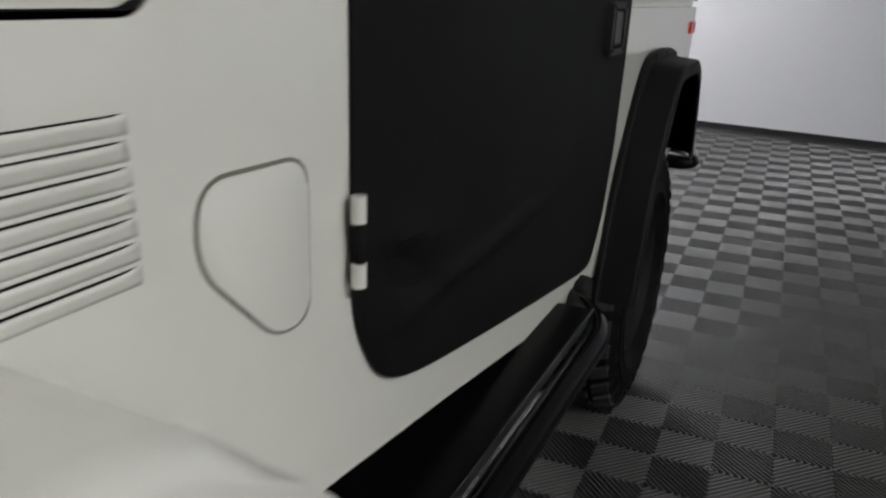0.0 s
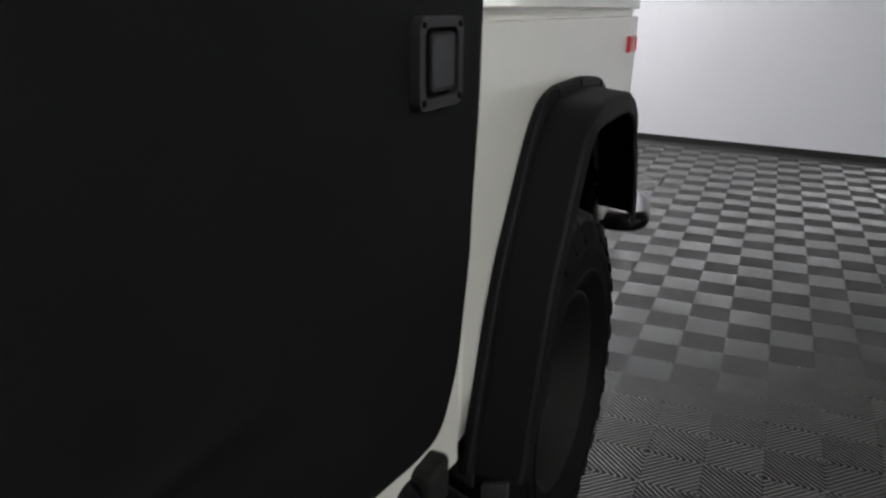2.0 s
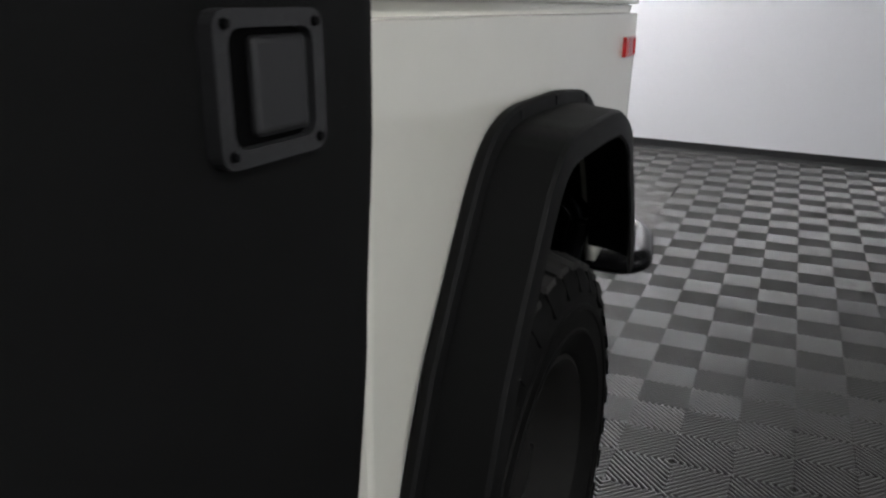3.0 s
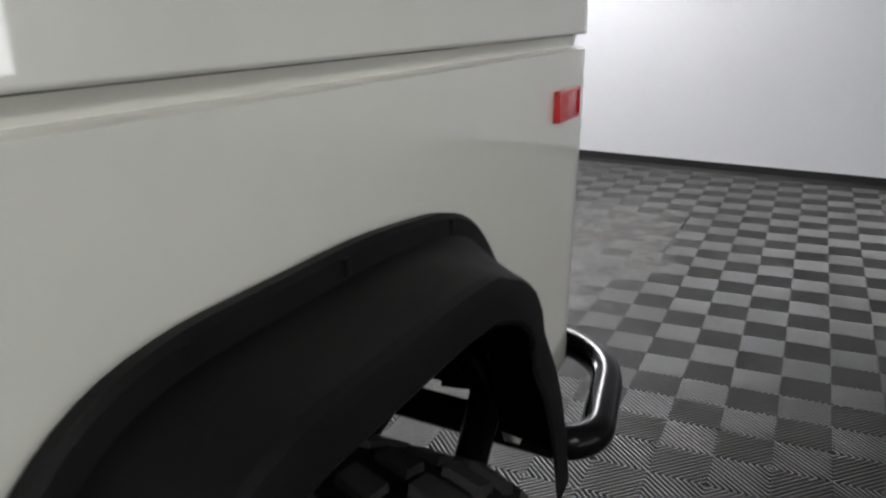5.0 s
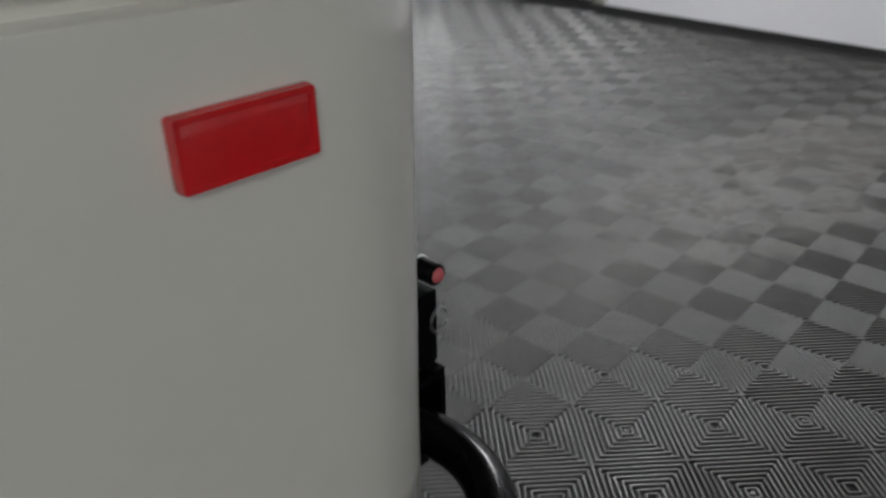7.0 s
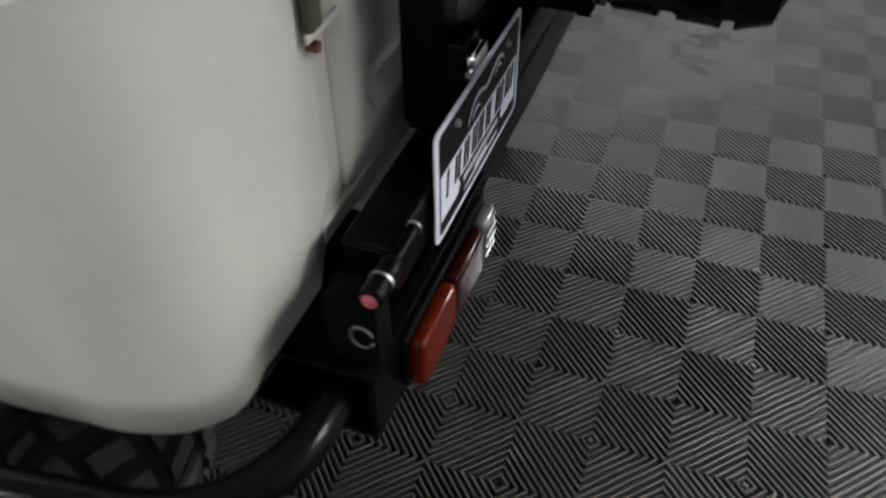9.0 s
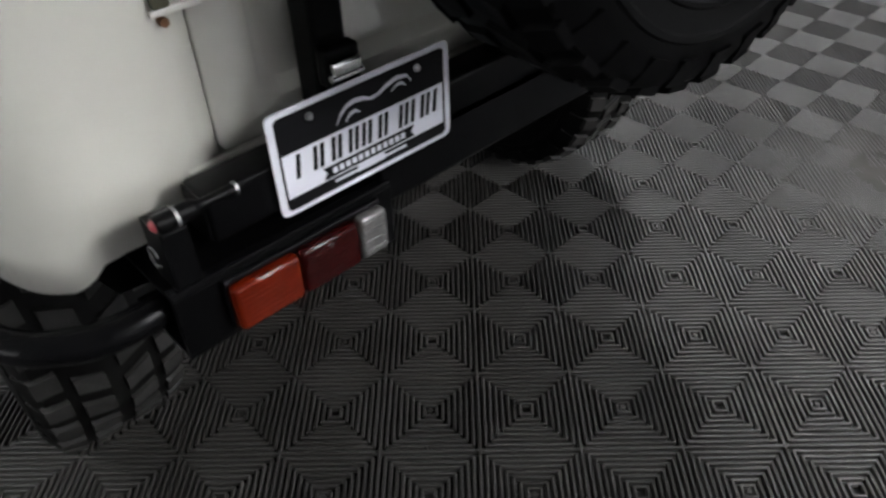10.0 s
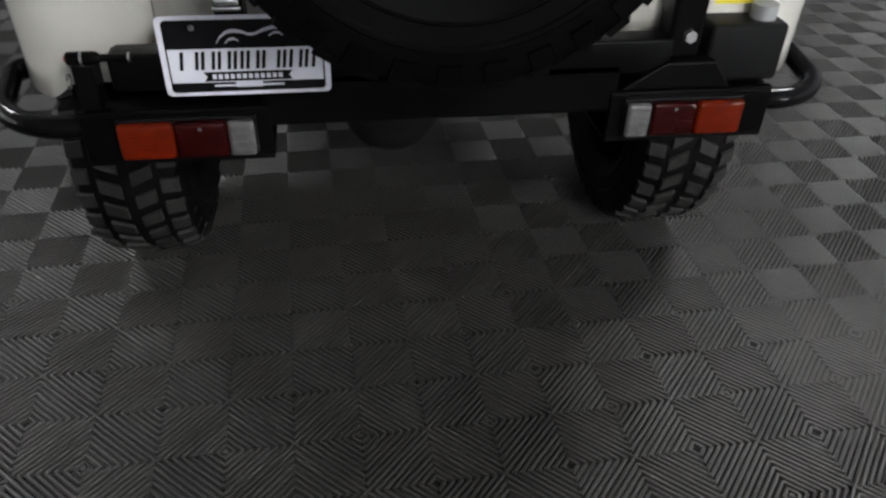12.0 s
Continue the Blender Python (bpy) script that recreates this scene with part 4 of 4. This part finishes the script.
def plate_mark(name, pts, mat, y=0.1013, label=""):
    part(name, prism([px(u, v) for u, v in pts], "y", y - 0.0004, y), mat, plate, label)


plate_mark("black_field", [(0.035, 0.60), (0.965, 0.60), (0.965, 0.92), (0.945, 0.95), (0.055, 0.95), (0.035, 0.92)], M_PLATEK)
plate_mark("black_field", [(0.035, 0.17), (0.42, 0.17), (0.42, 0.10), (0.58, 0.10), (0.58, 0.17), (0.965, 0.17), (0.965, 0.08), (0.945, 0.05), (0.055, 0.05), (0.035, 0.08)], M_PLATEK)
plate_mark("side_border", [(0.035, 0.17), (0.045, 0.17), (0.045, 0.6), (0.035, 0.6)], M_PLATEK)
plate_mark("side_border", [(0.955, 0.17), (0.965, 0.17), (0.965, 0.6), (0.955, 0.6)], M_PLATEK)
# the name is shown as plain slanted bars, one for each sign
u = 0.10
for wdt in (0.115, 0.088, 0.085, 0.066, 0.085, 0.115, 0.03, 0.085, 0.07):
    for a in (u, u + wdt - 0.026) if wdt > 0.05 else (u,):
        plate_mark("name_bar", [(a, 0.335), (a + 0.021, 0.335), (a + 0.036, 0.565), (a + 0.015, 0.565)], M_PLATEK)
    u += wdt + 0.009
plate_mark("ribbon", [(0.235, 0.185), (0.765, 0.185), (0.745, 0.245), (0.765, 0.305), (0.235, 0.305), (0.255, 0.245)], M_PLATEK, 0.1015)
for k in range(12):
    a = 0.285 + k * 0.036
    plate_mark("ribbon_bar", [(a, 0.215), (a + 0.024, 0.215), (a + 0.024, 0.275), (a, 0.275)], M_PLATEW, 0.1019)
plate_mark("line_bar", [(0.29, 0.115), (0.71, 0.115), (0.71, 0.14), (0.29, 0.14)], M_PLATEW, 0.1017)


def swoosh(pts, w):
    bm = bmesh.new()
    cols = []
    for i, (a, b) in enumerate(pts):
        k = math.sin(math.pi * (i + 0.6) / (len(pts) + 0.2))
        c, d = px(a, b - w * k), px(a, b + w * k)
        cols.append([(c[0], 0.1017, c[1]), (d[0], 0.1017, d[1])])
    solid(part("swoosh", strip_mesh(cols), M_PLATEW, plate, "white swoosh mark"), 0.0004)


swoosh([(0.335, 0.66), (0.36, 0.74), (0.40, 0.80), (0.44, 0.815), (0.49, 0.80), (0.53, 0.765), (0.56, 0.76)], 0.022)
swoosh([(0.385, 0.66), (0.41, 0.71), (0.44, 0.72), (0.465, 0.69)], 0.016)
swoosh([(0.52, 0.775), (0.57, 0.775), (0.62, 0.82), (0.68, 0.85), (0.74, 0.83), (0.765, 0.76)], 0.022)
swoosh([(0.645, 0.745), (0.68, 0.785), (0.71, 0.78), (0.73, 0.745)], 0.016)
for uu, vv in ((0.205, 0.86), (0.80, 0.86)):
    c = px(uu, vv)
    bm = bmesh.new()
    add_cyl(bm, (c[0], 0.1005, c[1]), (c[0], 0.1055, c[1]), 0.0058, 14, 0.004)
    part("plate_screw", bm, M_ZINC, plate, "plate screw", smooth=True)

# spindle on the other bumper end
sp = part("spindle_base", prism([(-0.36, 0.743), (-0.60, 0.743), (-0.555, 0.80), (-0.45, 0.80)], "y", -0.02, 0.10, 0.004), M_STEEL, car, "black welded spindle base")
part("spindle_post", box(-0.525, -0.455, 0.01, 0.075, 0.80, 1.02, 0.008), M_STEEL, car, "black spindle post")
bm = bmesh.new()
add_cyl(bm, (-0.495, 0.075, 0.848), (-0.495, 0.088, 0.848), 0.013, 6)
part("spindle_bolt", bm, M_ZINC, car, "bright spindle bolt")

# fuel can on the bumper end
can = empty("fuel_can", "black plastic fuel can standing on the bumper end", "fuel can")
part("can_body", box(-0.715, -0.545, -0.045, 0.075, 0.7425, 0.865, 0.012, 3), M_CAN, can, "black ribbed can body", smooth=True)
bm = bmesh.new()
add_cyl(bm, (-0.672, 0.03, 0.865), (-0.672, 0.03, 0.895), 0.027, 24)
part("can_cap", bm, M_CAP, can, "grey screw cap", smooth=True)
stk = part("warning_sticker", box(-0.675, -0.575, -0.0005, 0.0015, 0.885, 0.97), M_YELLOW, car, "yellow sticker with red cross")
part("sticker_cross", box(-0.612, -0.586, 0.0017, 0.0025, 0.905, 0.913), M_RED, stk)
part("sticker_cross", box(-0.603, -0.595, 0.0027, 0.0033, 0.896, 0.922), M_RED, stk)
for k in range(3):
    part("sticker_bar", box(-0.668, -0.628, 0.0017, 0.0023, 0.898 + 0.015 * k, 0.905 + 0.015 * k), M_PLATEK, stk)

# ---- floor of ribbed tiles ----
CELL, RIBS, TURN = 0.1524, 16, 1.507
OX = 0.2165
floor_root = tagged(part("floor", box(WEST, EAST, SOUTH, ALCOVE, -0.06, -0.0108), M_SUB), "grey ribbed interlocking plastic floor tiles with stains", "floor", kind="structure")


RIB = [(-1.0, -0.011), (-0.96, -0.0022), (-0.78, -0.0003), (0.0, 0.0), (0.78, -0.0003), (0.96, -0.0022), (1.0, -0.011)]


def tile_geometry():
    """One tile of two by two cells: thin slanted ribs over a base darkened for groove shade, rings of squares at centre
    and corners.
    """
    vs, fs = [], []

    def bar(p, q, w):
        p, q = np.array(p), np.array(q)
        d = (q - p) / np.linalg.norm(q - p)
        s = np.array([-d[1], d[0]])
        i = len(vs)
        for end in (p, q):
            for off, z in RIB:
                vs.append((*(end + s * off * w), z))
        m = len(RIB)
        for e in range(m - 1):
            fs.append((i + e, i + m + e, i + m + 1 + e, i + 1 + e))

    step = 2 * CELL / RIBS
    for sx in (1, -1):
        for sy in (1, -1):
            for k in range(RIBS):
                c = k * step + (0.25 * step if k == 0 else 0.0)      # u + v = c inside the cell, u and v from the tile's centre
                u0, u1 = max(0.0, c - CELL), min(CELL, c)
                bar((sx * u0, sy * (c - u0)), (sx * u1, sy * (c - u1)), 0.0036)
    return vs, fs


TV, TF = tile_geometry()
tile_mesh = bpy.data.meshes.new("tile")
tile_mesh.from_pydata(TV, [], TF)
tile_mesh.materials.append(M_FLOOR)
tile_mesh.shade_smooth()
turn = Matrix.Rotation(radians(TURN), 4, "Z")
near, far = [], []
for i in range(-30, 32):
    for j in range(-30, 32):
        p = turn @ Vector((i * 2 * CELL, j * 2 * CELL, 0)) + Vector((OX, 0, 0))
        if WEST - 0.15 < p.x < EAST + 0.15 and SOUTH - 0.15 < p.y < (ALCOVE if p.x < CORNER else NORTH + SKEW * p.x + 0.12):
            d = math.hypot(p.x - 0.5, (p.y - 1.2) * 0.8)
            near.append((d, p))
near.sort(key=lambda a: a[0])
for d, p in near[:300]:
    ob = new("tile", tile_mesh)
    ob.parent = floor_root
    ob.matrix_basis = Matrix.Translation(p) @ turn
TVn, TFn = np.array(TV) @ np.array(turn.to_3x3()).T, np.array(TF)
rest = near[300:]
allv = np.concatenate([TVn + np.array(p) for d, p in rest])
allf = np.concatenate([TFn + k * len(TV) for k in range(len(rest))])
me = bpy.data.meshes.new("tiles_beyond")
me.from_pydata(allv.tolist(), [], allf.tolist())
me.materials.append(M_FLOOR)
me.shade_smooth()
ob = tagged(new("tiles_beyond", me), kind="stuff")
ob.parent = floor_root


# dirt trodden into the tiles behind the vehicle
M_DIRT = surface("trodden_dirt", (0.044, 0.0410, 0.0375), 0.55, 0, 0.6, 22, 6.0, 0.5, 90, spec=0.25)
cols = []
for x in np.arange(-2.3, 1.1, 0.018):
    col = []
    for y in np.arange(-0.6, 4.6, 0.018):
        lane = math.hypot((x - 0.09 - 0.06 * (y - 2.6)) / 0.66, (y - 2.6) / 1.6)
        patch = math.hypot((x + 1.45) / 0.75, (y - 0.35) / 0.85) + 0.35
        d = min(lane, patch)
        z = -0.0008 - 0.017 * max(0.0, d - 0.52) + 0.0026 * noise.noise((x * 2.3, y * 2.3, 0.7)) + 0.0024 * noise.noise((x * 7, y * 7, 2.7)) + 0.0022 * noise.noise((x * 19, y * 19, 5.1))
        col.append((x, y, max(-0.0107, min(0.0002, z))))
    cols.append(col)
bm = strip_mesh(cols)
bmesh.ops.delete(bm, geom=[f for f in bm.faces if max(v.co.z for v in f.verts) < -0.0098], context="FACES")
dirt = tagged(part("dirt", bm, M_DIRT, smooth=True), kind="stuff")
dirt.parent = floor_root

bm = bmesh.new()
for pts in ([(0.446, 3.22), (0.441, 3.33), (0.443, 3.42), (0.437, 3.53)], [(0.421, 4.12), (0.418, 4.17)]):
    for (xa, ya), (xb, yb) in zip(pts, pts[1:]):
        add_box(bm, min(xa, xb) - 0.004, max(xa, xb) + 0.004, ya, yb, -0.004, 0.0012)
part("crack", bm, M_SUB, floor_root, "dark split between two tiles")
M_CRUMB = surface("dark_crumb", (0.016, 0.013, 0.011), 0.8)
verts, faces = [], []
rnd = random.Random(7)
spots = [(0.054, 2.905, 0.015), (1.454, 1.925, 0.016), (1.210, 2.490, 0.010), (1.452, 1.862, 0.014), (0.288, 0.072, 0.008)]
spots += [(rnd.uniform(-2.5, 2.2), rnd.uniform(0.3, 4.6), rnd.uniform(0.0015, 0.004)) for _ in range(60)]
for x, y, r in spots:
    k = len(verts)
    a0 = rnd.uniform(0, 6)
    verts.append((x, y, 0.001 + 0.1 * r))
    for q in range(8):
        rr = r * rnd.uniform(0.45, 1.1)
        verts.append((x + rr * math.cos(a0 + q * math.pi / 4), y + rr * math.sin(a0 + q * math.pi / 4), -0.0008))
    faces += [(k, k + 1 + q, k + 1 + (q + 1) % 8) for q in range(8)]
me = bpy.data.meshes.new("crumbs")
me.from_pydata(verts, [], faces)
me.materials.append(M_CRUMB)
ob = tagged(new("crumbs", me), kind="stuff")
ob.parent = floor_root
